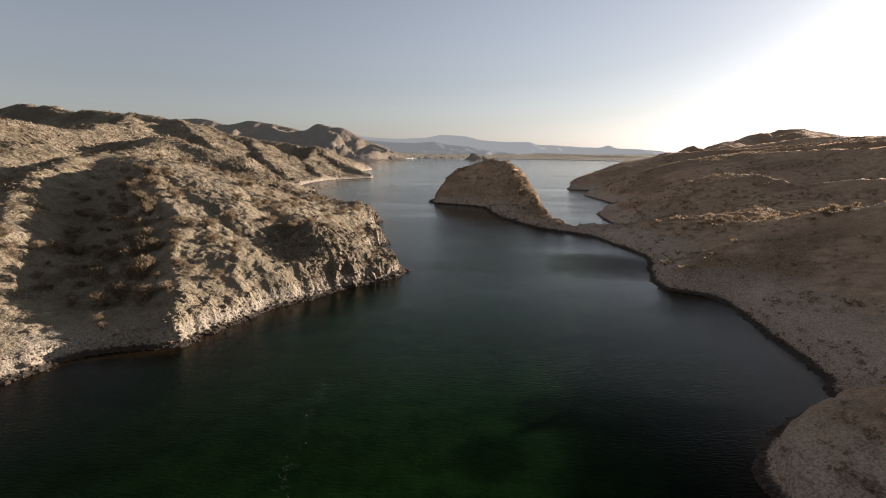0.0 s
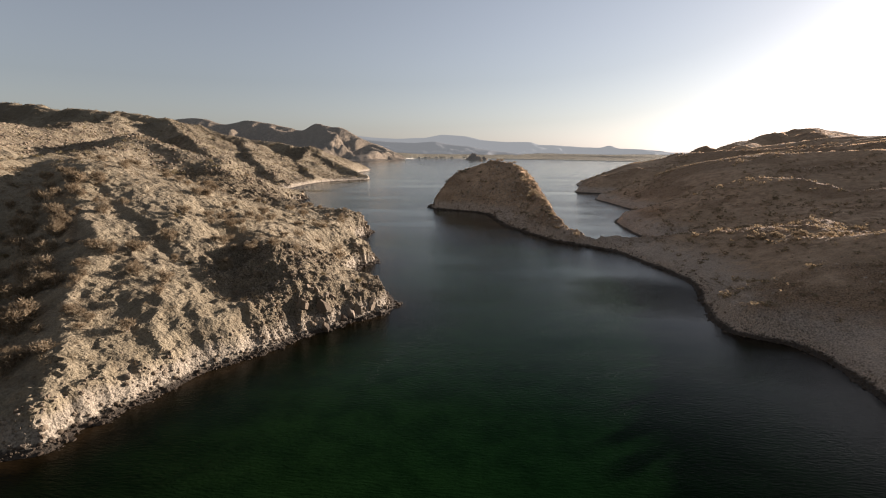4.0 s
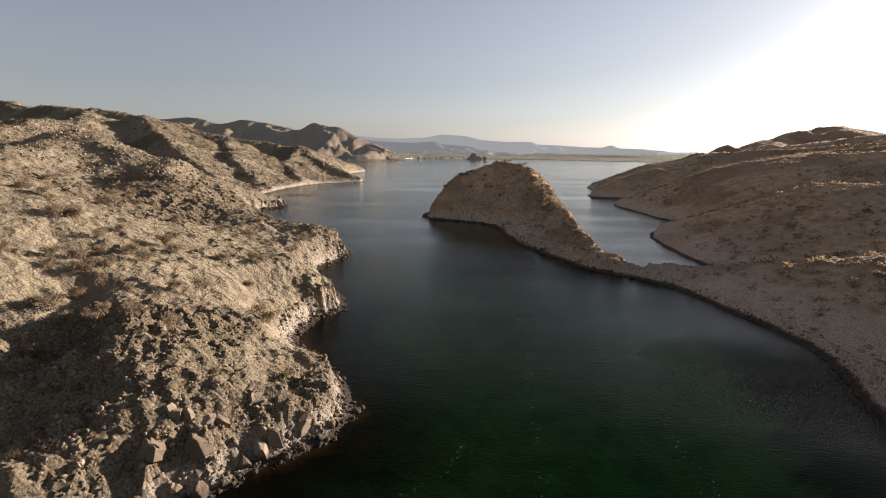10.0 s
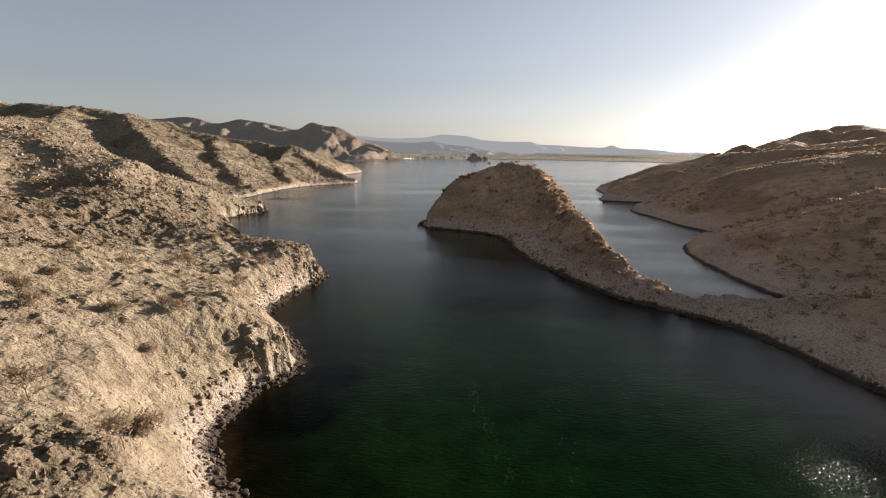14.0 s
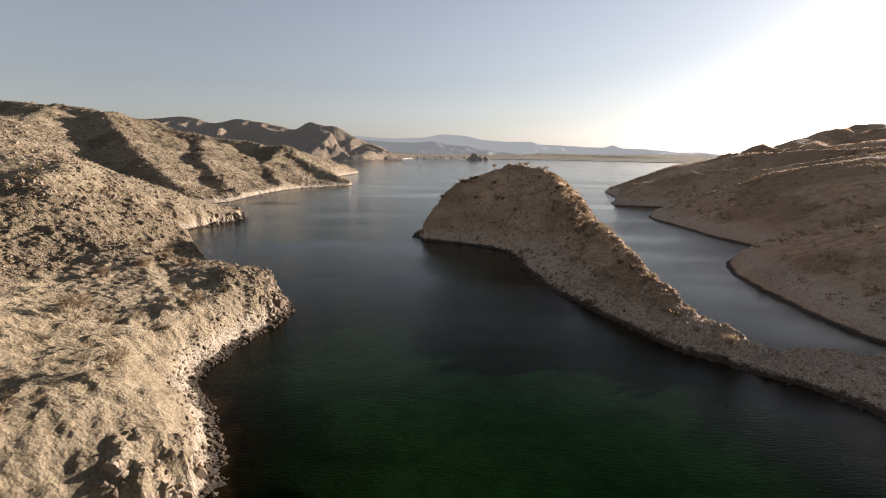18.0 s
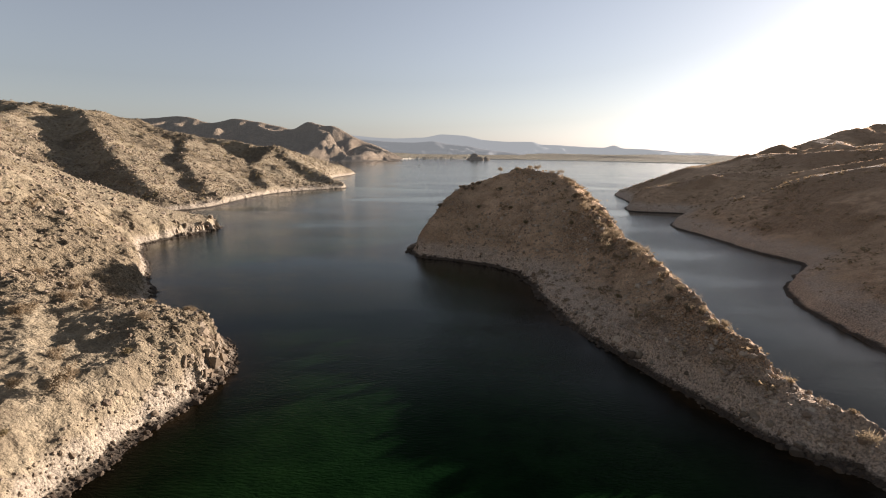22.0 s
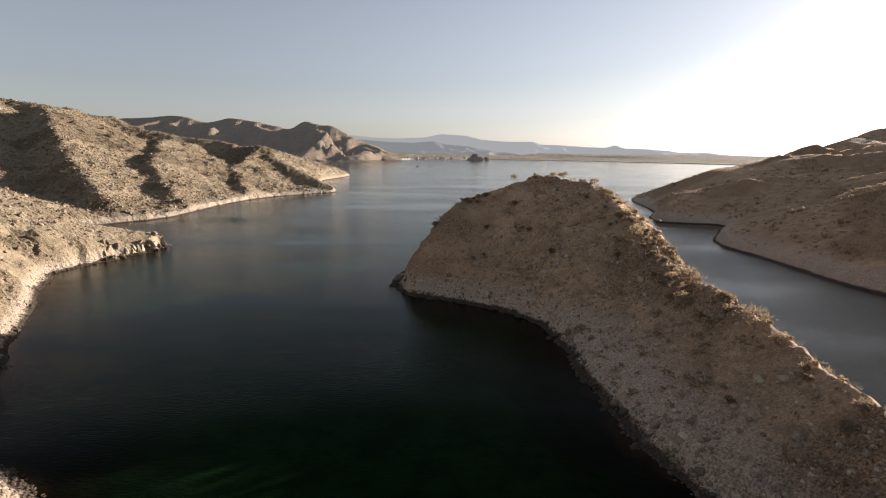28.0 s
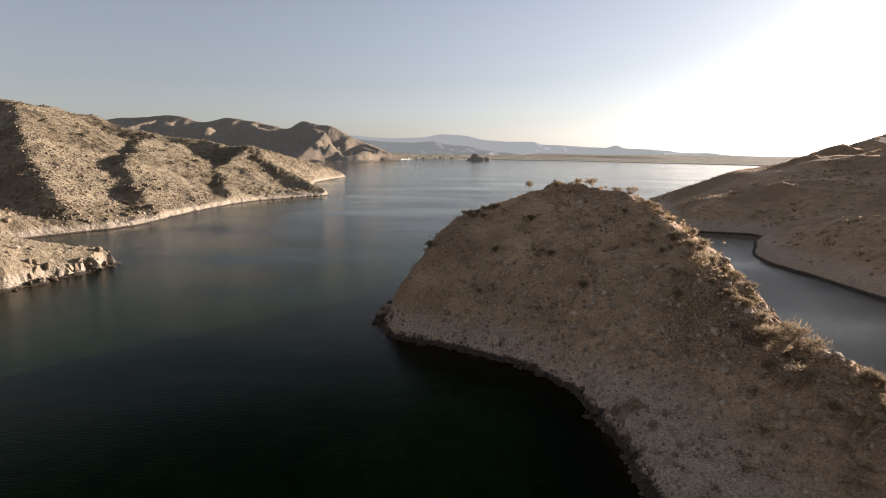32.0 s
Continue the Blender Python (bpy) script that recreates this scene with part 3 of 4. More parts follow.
M_STONE = stone_material("sunlit_stone", [(0.0, (0.122, 0.090, 0.063)), (0.4, (0.198, 0.152, 0.105)), (0.8, (0.244, 0.192, 0.139)), (1.0, (0.279, 0.227, 0.174))])
# lighter copy of the sunlit stone, raised for stones lying in shade
M_SHADE_STONE = stone_material("shade_lightened_stone", [(0.0, (0.2, 0.142, 0.1)), (0.5, (0.33, 0.245, 0.17)), (1.0, (0.5, 0.4, 0.3))])
rng = np.random.default_rng(12)


def rock_shape(subdivisions, seed):
    bm = bmesh.new()
    bmesh.ops.create_icosphere(bm, subdivisions=subdivisions, radius=1.0)
    r = random.Random(seed)
    cuts = [(Vector((r.uniform(-1, 1), r.uniform(-1, 1), r.uniform(-0.6, 1))).normalized(), r.uniform(0.55, 0.85)) for _ in range(7)]
    for v in bm.verts:
        for n, lim in cuts:
            over = v.co.dot(n) - lim
            if over > 0:
                v.co -= n * over * 0.9
        v.co *= r.uniform(0.9, 1.1)
    bm.verts.ensure_lookup_table()
    me = bpy.data.meshes.new("rock")
    bm.to_mesh(me)
    bm.free()
    return me


def mesh_arrays(me):
    co = np.empty(len(me.vertices) * 3, np.float32)
    me.vertices.foreach_get("co", co)
    return co.reshape(-1, 3), [tuple(p.vertices) for p in me.polygons]


def joined(name, shapes, places, sizes, mat, tilt=0.5, squash=(0.55, 1.0), smooth=False):
    """One mesh of many small copies: places (n, 3), sizes (n)."""
    cos, tris, base = [], [], 0
    which = rng.integers(0, len(shapes), len(places))
    for k, (co, faces) in enumerate(shapes):
        sel = np.where(which == k)[0]
        if not len(sel):
            continue
        n = len(sel)
        a, b, c = rng.uniform(0, 2 * np.pi, n), rng.uniform(-tilt, tilt, n), rng.uniform(-tilt, tilt, n)
        sc = np.stack([rng.uniform(0.75, 1.25, n), rng.uniform(0.75, 1.25, n), rng.uniform(*squash, n)], -1) * sizes[sel][:, None]
        p = co[None] * sc[:, None, :]
        for ang, (i, j) in ((b, (1, 2)), (c, (0, 2)), (a, (0, 1))):
            ca, sa = np.cos(ang)[:, None], np.sin(ang)[:, None]
            u, v = p[..., i] * ca - p[..., j] * sa, p[..., i] * sa + p[..., j] * ca
            p[..., i], p[..., j] = u, v
        p = p + places[sel][:, None, :]
        f = np.array(faces)
        tris.append((f[None] + (np.arange(n) * len(co))[:, None, None] + base).reshape(-1, f.shape[1]))
        cos.append(p.reshape(-1, 3))
        base += n * len(co)
    co, f = np.concatenate(cos), np.concatenate(tris)
    me = bpy.data.meshes.new(name)
    me.vertices.add(len(co))
    me.vertices.foreach_set("co", co.astype(np.float32).ravel())
    me.loops.add(f.size)
    me.loops.foreach_set("vertex_index", f.astype(np.int32).ravel())
    me.polygons.add(len(f))
    me.polygons.foreach_set("loop_start", np.arange(0, f.size, f.shape[1], dtype=np.int32))
    me.polygons.foreach_set("use_smooth", np.full(len(f), smooth))
    me.update(calc_edges=True)
    me.materials.append(mat)
    return new(name, me)


def along_shore(land, y0, y1, x0, x1, count, inner, outer):
    """Random places in a belt along a stretch of shore, in metres, with their heights."""
    a, b = land.line, np.roll(land.line, -1, 0)
    mid = (a + b) / 2
    ok = (mid[:, 1] > y0) & (mid[:, 1] < y1) & (mid[:, 0] > x0) & (mid[:, 0] < x1)
    a, b = a[ok], b[ok]
    ln = np.hypot(*(b - a).T)
    k = rng.choice(len(a), count, p=ln / ln.sum())
    t = rng.random(count)[:, None]
    p = (a[k] + (b[k] - a[k]) * t) * S + rng.uniform(-1, 1, (count, 2)) * max(inner, outer)
    z, d = land.at(p[:, 0], p[:, 1])
    keep = (d > -outer) & (d < inner)
    return np.c_[p, z][keep]


def on_slope(land, boxes, count, dmin=3.0, zmax=1e9):
    x0, x1, y0, y1 = boxes
    p = np.c_[rng.uniform(x0, x1, count), rng.uniform(y0, y1, count)] * S
    z, d = land.at(p[:, 0], p[:, 1])
    keep = (d > dmin) & (z < zmax)
    return np.c_[p, z][keep]


def clumped(p, wave, keep, seed):
    """Thin places out into uneven patches."""
    n = fbm(p[:, 0], p[:, 1], wave, 3, seed)
    return p[rng.random(len(p)) < np.clip(keep + n * 0.9, 0, 1)]


def stony(land, p):
    """Keep stones mostly where rock breaks through, and give them sizes."""
    much = land.rocky(p[:, 0] / S, p[:, 1] / S)
    keep = rng.random(len(p)) < 0.16 + 0.84 * much
    p, much = p[keep], much[keep]
    return p, np.clip(rng.lognormal(-2.4, 0.5, len(p)) * (0.65 + 0.9 * much), 0.05, 0.4)


SMALL_ROCKS = [mesh_arrays(rock_shape(1, 100 + i)) for i in range(6)]
p = np.concatenate([along_shore(west, 60, 330, -200, 0, 7500, 3.6, 1.0), along_shore(west, 330, 480, -200, 0, 1500, 3.0, 1.0)])
ob = joined("shore_rubble", SMALL_ROCKS, p, np.clip(rng.lognormal(-1.7, 0.45, len(p)), 0.1, 0.6), M_STONE)
tagged(ob, "grey-brown stones heaped along the waterline of the headland", "stones", kind="stuff")
p = np.concatenate([along_shore(east, 40, 260, 0, 120, 2500, 2.6, 0.9), along_shore(east, 258, 440, -30, 60, 4200, 3.0, 0.9)])
ob = joined("shore_rubble", SMALL_ROCKS, p, np.clip(rng.lognormal(-1.7, 0.45, len(p)), 0.1, 0.55), M_SHADE_STONE)
tagged(ob, "dark rounded stones along the shaded island and hill shore", "stones", kind="stuff")
p, sizes = stony(west, np.concatenate([on_slope(west, (-100, -12, 80, 330), 88000, 1.5), on_slope(west, (-220, -60, 300, 480), 12000, 2.5)]))
ob = joined("loose_stones", SMALL_ROCKS, p, sizes, M_STONE)
tagged(ob, "loose tan stones strewn over the dry slope", "stones", kind="stuff")
p, sizes = stony(east, np.concatenate([on_slope(east, (-20, 75, 260, 440), 42000, 2.0), on_slope(east, (40, 180, 50, 260), 9000, 2.0)]))
ob = joined("loose_stones", SMALL_ROCKS, p, sizes, M_SHADE_STONE)
tagged(ob, "loose brown stones strewn over the shaded slopes", "stones", kind="stuff")

p = np.concatenate([on_slope(west, (-420, -110, 320, 700), 13000, 4), on_slope(west, (-700, -120, 560, 1150), 13000, 4)])
ob = joined("far_boulders", SMALL_ROCKS, p, np.clip(rng.lognormal(-0.75, 0.4, len(p)), 0.25, 1.3), M_STONE, 0.5, (0.6, 1.1))
tagged(ob, "tan boulders and rubble covering the hills beyond the headland", "stones", kind="stuff")
p = clumped(on_slope(east, (-20, 70, 268, 445), 20000, 2.0), 12, 0.55, 97)
ob = joined("slope_rubble", SMALL_ROCKS, p, np.clip(rng.lognormal(-1.5, 0.5, len(p)), 0.1, 0.75), M_SHADE_STONE)
tagged(ob, "angular brown rubble covering the steep island slope", "stones", kind="stuff")

BOULDERS = [rock_shape(2, 200 + i) for i in range(8)]
for me in BOULDERS:
    me.name = "boulder"
    me.materials.append(M_STONE)


def boulders(places, low, high, label, group):
    for x, y, z in places:
        r = rng.uniform(low, high)
        ob = new("boulder", BOULDERS[rng.integers(0, 8)])
        ob.matrix_basis = Matrix.LocRotScale((x, y, z + 0.15 * r), Euler(rng.uniform(-0.5, 0.5, 2).tolist() + [rng.uniform(0, 6.28)]), (r * rng.uniform(0.8, 1.3), r * rng.uniform(0.8, 1.2), r * rng.uniform(0.6, 1.0)))
        tagged(ob, label, "boulder", group)


boulders(along_shore(west, 282, 306, -70, -30, 150, 3.0, 0.8)[:60], 0.25, 0.6, "angular pale boulder fallen below the rocky headland cliff", "boulders below the cliff")
boulders(along_shore(west, 90, 260, -90, -10, 200, 3.0, 0.8)[:90], 0.25, 0.55, "weathered tan boulder at the waterline of the dry headland", "boulders along the headland shore")
boulders(along_shore(west, 440, 490, -160, -120, 60, 4.0, 1.2)[:30], 0.5, 1.1, "pale boulder at the foot of the far spur", "boulders below the spur")
boulders(along_shore(east, 412, 445, -25, 0, 60, 1.5, 1.2)[:16], 0.7, 1.5, "black wet rock standing off the tip of the island", "rocks off the island tip")
boulders(along_shore(east, 255, 420, -25, 60, 150, 2.5, 0.8)[:70], 0.35, 0.75, "dark weathered boulder on the shaded island shore", "boulders along the island shore")


def block_shape(seed, mat):
    """An angular block of broken bedrock."""
    r = random.Random(seed)
    bm = bmesh.new()
    bmesh.ops.create_cube(bm, size=1.6)
    for _ in range(6):
        n = Vector((r.uniform(-1, 1), r.uniform(-1, 1), r.uniform(-0.4, 1))).normalized()
        g = bm.verts[:] + bm.edges[:] + bm.faces[:]
        cut = bmesh.ops.bisect_plane(bm, geom=g, plane_co=n * r.uniform(0.5, 0.8), plane_no=n, clear_outer=True)
        rim = [e for e in cut["geom_cut"] if isinstance(e, bmesh.types.BMEdge)]
        if rim:
            bmesh.ops.contextual_create(bm, geom=rim)
    bmesh.ops.bevel(bm, geom=bm.edges[:], offset=0.05, segments=1, affect="EDGES")
    for v in bm.verts:
        v.co += Vector((r.uniform(-1, 1), r.uniform(-1, 1), r.uniform(-1, 1))) * 0.03
    me = bpy.data.meshes.new("rock_outcrop")
    bm.to_mesh(me)
    bm.free()
    me.materials.append(mat)
    return me


BLOCKS = [block_shape(400 + i, M_STONE) for i in range(8)]
PALE_BLOCKS = [block_shape(420 + i, M_SHADE_STONE) for i in range(8)]


def outcrops(places, low, high, label, group, shapes=BLOCKS):
    for x, y, z in places:
        r = rng.uniform(low, high)
        ob = new("rock_outcrop", shapes[rng.integers(0, 8)])
        ob.matrix_basis = Matrix.LocRotScale((x, y, z - 0.45 * r), Euler((rng.uniform(-0.45, 0.45), rng.uniform(-0.45, 0.45), rng.uniform(0, 6.28))), (r * rng.uniform(0.6, 1.0), r * rng.uniform(0.7, 1.2), r * rng.uniform(0.8, 1.5)))
        tagged(ob, label, "rock", group)


def in_disc(land, cx, cy, rad, count, dmin, dmax):
    a, q = rng.uniform(0, 6.283, count), rad * np.sqrt(rng.random(count))
    p = np.c_[cx + np.cos(a) * q, cy + np.sin(a) * q] * S
    z, d = land.at(p[:, 0], p[:, 1])
    return np.c_[p, z][(d > dmin) & (d < dmax)]


outcrops(in_disc(west, -44, 296, 9, 90, 0.6, 3.0)[:26], 0.4, 0.9, "angular tan bedrock block at the foot of the cliff", "cliff outcrops")
outcrops(in_disc(west, -43, 297, 8, 160, 0.8, 4.5)[:44], 0.35, 0.95, "split tan rock slab on the headland cliff", "cliff slabs")
outcrops(in_disc(west, -27, 152, 12, 90, 1.0, 5.0)[:18], 0.6, 1.3, "weathered tan rock standing out of the low bluff", "bluff outcrops")
outcrops(in_disc(west, -31, 222, 8, 60, 1.0, 5.0)[:12], 0.35, 0.8, "broken tan rock at the rocky point", "point outcrops")
outcrops(in_disc(east, 38, 315, 22, 90, 1.0, 5.0)[:22], 0.5, 1.2, "pale bedrock slab at the foot of the island slope", "island outcrops", PALE_BLOCKS)
outcrops(in_disc(east, 26, 372, 18, 90, 1.0, 5.0)[:20], 0.5, 1.2, "pale bedrock slab at the foot of the island slope", "island outcrops", PALE_BLOCKS)
outcrops(in_disc(west, -134, 466, 18, 70, 0.8, 4.0)[:22], 0.6, 1.2, "pale angular bedrock block on the low spur", "low spur outcrops")


# ---- plants ----
def plant_material(name, tones, rough=0.85):
    m, ns, ls, b = material(name, rough)
    b.inputs["Specular IOR Level"].default_value = 0.1
    geo, info = ns.new("ShaderNodeNewGeometry"), ns.new("ShaderNodeObjectInfo")
    pick = ramp(ns, tones)
    ls.new(maths(ns, ls, "FRACT", maths(ns, ls, "ADD", maths(ns, ls, "MULTIPLY", geo.outputs["Random Per Island"], 0.6), maths(ns, ls, "MULTIPLY", info.outputs["Random"], 0.4))), pick.inputs["Fac"])
    ls.new(pick.outputs["Color"], b.inputs["Base Color"])
    glow = ns.new("ShaderNodeBsdfTranslucent")
    ls.new(pick.outputs["Color"], glow.inputs["Color"])
    both = ns.new("ShaderNodeMixShader")
    both.inputs[0].default_value = 0.45
    ls.new(b.outputs[0], both.inputs[1])
    ls.new(glow.outputs[0], both.inputs[2])
    ls.new(both.outputs[0], ns["Material Output"].inputs["Surface"])
    return m


M_BARK = plant_material("grey_bark", [(0.0, (0.25, 0.2, 0.15)), (1.0, (0.42, 0.35, 0.27))])
M_DRY = plant_material("dry_twigs", [(0.0, (0.165, 0.120, 0.076)), (0.5, (0.260, 0.195, 0.123)), (1.0, (0.343, 0.268, 0.179))])
M_BRUSH = plant_material("brown_brush", [(0.0, (0.17, 0.12, 0.07)), (0.5, (0.25, 0.18, 0.105)), (1.0, (0.34, 0.25, 0.15))])
M_LEAF = plant_material("olive_leaves", [(0.0, (0.13, 0.1, 0.053)), (0.5, (0.2, 0.155, 0.083)), (1.0, (0.3, 0.235, 0.13))])


def tube(bm, a, b, ra, rb):
    d = (b - a).normalized()
    u = d.orthogonal().normalized()
    v = d.cross(u)
    rings = []
    for c, r in ((a, ra), (b, rb)):
        rings.append([bm.verts.new(c + (u * math.cos(k * 2.0944) + v * math.sin(k * 2.0944)) * r) for k in range(3)])
    for k in range(3):
        bm.faces.new((rings[0][k], rings[0][(k + 1) % 3], rings[1][(k + 1) % 3], rings[1][k]))


def sliver(bm, at, way, length, width, r):
    side = way.cross(Vector((r.uniform(-1, 1), r.uniform(-1, 1), r.uniform(-1, 1)))).normalized() * width
    bm.faces.new([bm.verts.new(at - side), bm.verts.new(at + side), bm.verts.new(at + way * length)])


def branch(bm, tips, at, way, length, radius, depth, r):
    bend = Vector((r.uniform(-0.3, 0.3), r.uniform(-0.3, 0.3), r.uniform(-0.1, 0.25)))
    mid = at + way * length * 0.5
    end = mid + (way + bend).normalized() * length * 0.5
    tube(bm, at, mid, radius, radius * 0.8)
    tube(bm, mid, end, radius * 0.8, radius * 0.6)
    tips.append((mid, way))
    tips.append((end, way))
    if depth:
        for _ in range(r.choice((2, 3))):
            w = (way + Vector((r.uniform(-0.8, 0.8), r.uniform(-0.8, 0.8), r.uniform(-0.2, 0.5)))).normalized()
            branch(bm, tips, end, w, length * r.uniform(0.55, 0.8), radius * 0.55, depth - 1, r)


def part(name, bm, mat, parent, label=""):
    me = bpy.data.meshes.new(name)
    bm.to_mesh(me)
    bm.free()
    me.materials.append(mat)
    ob = new(name, me)
    ob.parent = parent
    if label:
        tagged(ob, label)
    return ob


def shrub(name, seed, stems, height, depth, twigs, leafy, label, category, group):
    """A desert plant one unit wide: forked stems and a loose crown of twigs or small leaves."""
    r = random.Random(seed)
    root = new(name)
    wood, tips = bmesh.new(), []
    for k in range(stems):
        a = k * 6.283 / stems + r.uniform(-0.5, 0.5)
        lean = r.uniform(0.25, 0.85) if stems > 1 else 0.1
        way = Vector((math.cos(a) * lean, math.sin(a) * lean, 1)).normalized()
        branch(wood, tips, Vector((0, 0, -0.06)), way, height * r.uniform(0.38, 0.5), 0.017 * height + 0.006, depth, r)
    part("trunk" if stems == 1 else "wood", wood, M_BARK, root, "pale bare forked wood")
    crown = bmesh.new()
    for _ in range(twigs):
        at, way = r.choice(tips)
        w = (way * 0.5 + Vector((r.uniform(-1, 1), r.uniform(-1, 1), r.uniform(-0.4, 0.9)))).normalized()
        at = at + Vector((r.gauss(0, 0.12), r.gauss(0, 0.12), r.gauss(0, 0.1))) * height
        if leafy:
            sliver(crown, at, w, r.uniform(0.07, 0.15), r.uniform(0.03, 0.06), r)
        else:
            sliver(crown, at, w, r.uniform(0.12, 0.3) * height, r.uniform(0.016, 0.034), r)
    part("crown", crown, M_LEAF if leafy else M_DRY, root, "small dull green leaves" if leafy else "fine dry twigs")
    return tagged(root, label, category, group)


DRY = [shrub("shrub", 10 + i, 6, 0.8, 2, 520, False, "leafless tan desert shrub with fine upright twigs on the dry slope", "shrub", "desert shrubs") for i in range(3)]
GREEN = [shrub("shrub", 30 + i, 6, 0.9, 2, 520, True, "low dull olive green desert shrub on the stony slope", "shrub", "green shrubs") for i in range(2)]
TREES = [shrub("tree", 50 + i, 1, 1.1, 4, 300, False, "small bare desert tree with spreading pale branches on the ridge", "tree", "ridge trees") for i in range(2)]
used = set()


def plant(kinds, places, low, high):
    for x, y, z in places:
        k = int(rng.integers(0, len(kinds)))
        h = float(rng.uniform(low, high))
        m = Matrix.LocRotScale((x, y, z - 0.03), Euler((rng.uniform(-0.12, 0.12), rng.uniform(-0.12, 0.12), rng.uniform(0, 6.28))), (h * rng.uniform(0.85, 1.25), h * rng.uniform(0.85, 1.25), h))
        if kinds[k].name not in used:
            used.add(kinds[k].name)
            kinds[k].matrix_basis = m
        else:
            s0 = kinds[k].scale
            copy_thing(kinds[k], m @ Matrix.Diagonal((1 / s0.x, 1 / s0.y, 1 / s0.z, 1)))


def near_line(land, pts, count, spread_m):
    p = smooth_line([q[:2] for q in pts], 6, False) * S
    q = p[rng.integers(0, len(p), count)] + rng.normal(0, spread_m, (count, 2))
    z, d = land.at(q[:, 0], q[:, 1])
    return np.c_[q, z][d > 2]


ISLAND_CREST = EAST_RIDGES[0][2][1:13]
EAST_RIM = EAST_RIDGES[2][2][1:6]
plant(DRY, clumped(on_slope(west, (-125, -20, 95, 235), 520, 4), 16, 0.5, 5)[:80], 1.4, 2.7)
plant(DRY, near_line(west, [(-116, 184), (-103, 160), (-92, 142), (-81, 124), (-68, 104)], 70, 7.0), 1.3, 2.4)
plant(DRY, near_line(west, [(-116, 186), (-105, 164), (-94, 146), (-83, 128), (-70, 108)], 30, 5.0), 2.4, 3.8)
plant(DRY, near_line(west, [(-72, 186), (-64, 176), (-56, 162), (-48, 150)], 14, 3), 1.2, 2.4)
plant(DRY, on_slope(west, (-120, -45, 235, 320), 60, 4)[:20], 1.2, 2.4)
plant(GREEN, on_slope(west, (-120, -25, 100, 320), 60, 4)[:14], 0.7, 1.3)
plant(DRY, near_line(east, ISLAND_CREST, 62, 1.3), 0.7, 1.7)
plant(DRY, near_line(east, [(48, 404), (51, 392), (53, 380), (53, 366)], 26, 2.2), 0.8, 1.9)
plant(GREEN, on_slope(east, (0, 60, 285, 430), 90, 4)[:18], 0.8, 1.5)
plant(DRY, near_line(east, EAST_RIM, 30, 2.2), 1.0, 2.2)
plant(TREES, near_line(east, [ISLAND_CREST[2], ISLAND_CREST[3], ISLAND_CREST[7], ISLAND_CREST[8], ISLAND_CREST[9]], 10, 1.5), 1.6, 2.6)
plant(TREES, [(px * S, py * S, float(west.at([px * S], [py * S])[0][0])) for px, py in ((-34, 181), (-45, 183), (-100, 150), (-92, 140))], 1.9, 2.5)
plant(TREES, [(px * S, py * S, float(east.at([px * S], [py * S])[0][0])) for px, py in ((49, 371), (56, 269), (55, 300), (33, 429), (20, 428))], 1.5, 2.0)
plant(TREES, on_slope(west, (-120, -30, 110, 300), 30, 4)[:14], 1.8, 2.6)


def bush_shape(seed, twigs, leafy):
    r = random.Random(seed)
    bm = bmesh.new()
    for _ in range(twigs):
        d = Vector((r.gauss(0, 0.4), r.gauss(0, 0.4), abs(r.gauss(0.1, 0.35))))
        w = (d + Vector((0, 0, 0.35))).normalized()
        if leafy:
            w = Vector((r.uniform(-1, 1), r.uniform(-1, 1), r.uniform(-0.5, 1))).normalized()
            sliver(bm, d, w, r.uniform(0.25, 0.5), r.uniform(0.14, 0.26), r)
        else:
            sliver(bm, d * 0.8, (w + Vector((r.uniform(-0.7, 0.7), r.uniform(-0.7, 0.7), r.uniform(-0.3, 0.6)))).normalized(), r.uniform(0.18, 0.42), r.uniform(0.01, 0.024), r)
    me = bpy.data.meshes.new("bush")
    bm.to_mesh(me)
    bm.free()
    return mesh_arrays(me)


TUFTS = [bush_shape(300 + i, 64, False) for i in range(5)]
BUSHES = [bush_shape(320 + i, 18, True) for i in range(6)]
p = np.concatenate([clumped(on_slope(west, (-160, -16, 70, 330), 3600, 3), 20, 0.5, 91), clumped(on_slope(west, (-330, -80, 300, 560), 4000, 4), 24, 0.5, 91)])
ob = joined("dry_scrub", TUFTS, p, np.clip(rng.lognormal(-0.45, 0.4, len(p)), 0.25, 1.5), M_BRUSH, 0.2, (0.7, 1.1))
tagged(ob, "dry tan scrub and grass tufts covering the headland slopes", "scrub", kind="stuff")
p = np.concatenate([on_slope(west, (-900, -130, 520, 1300), 11000, 6), on_slope(west, (-420, -120, 60, 420), 1500, 6)])
half = len(p) // 2
rng.shuffle(p)
ob = joined("far_scrub", BUSHES, p[:half], np.clip(rng.lognormal(0.0, 0.35, half), 0.6, 2.2), M_DRY, 0.2, (0.7, 1.0))
tagged(ob, "dry scrub dotting the hills beyond the headland", "scrub", kind="stuff")
ob = joined("far_scrub", BUSHES, p[half:], np.clip(rng.lognormal(0.0, 0.35, len(p) - half), 0.6, 2.2), M_LEAF, 0.2, (0.7, 1.0))
tagged(ob, "dull green scrub dotting the hills beyond the headland", "scrub", kind="stuff")
p = np.concatenate([clumped(on_slope(east, (-18, 70, 265, 440), 4200, 3), 14, 0.45, 92), clumped(on_slope(east, (40, 200, 40, 260), 1600, 3), 14, 0.45, 92)])
ob = joined("dry_scrub", TUFTS, p, np.clip(rng.lognormal(-0.5, 0.35, len(p)), 0.25, 1.3), M_DRY, 0.2, (0.8, 1.2))
tagged(ob, "brown scrub over the shaded island and hill", "scrub", kind="stuff")
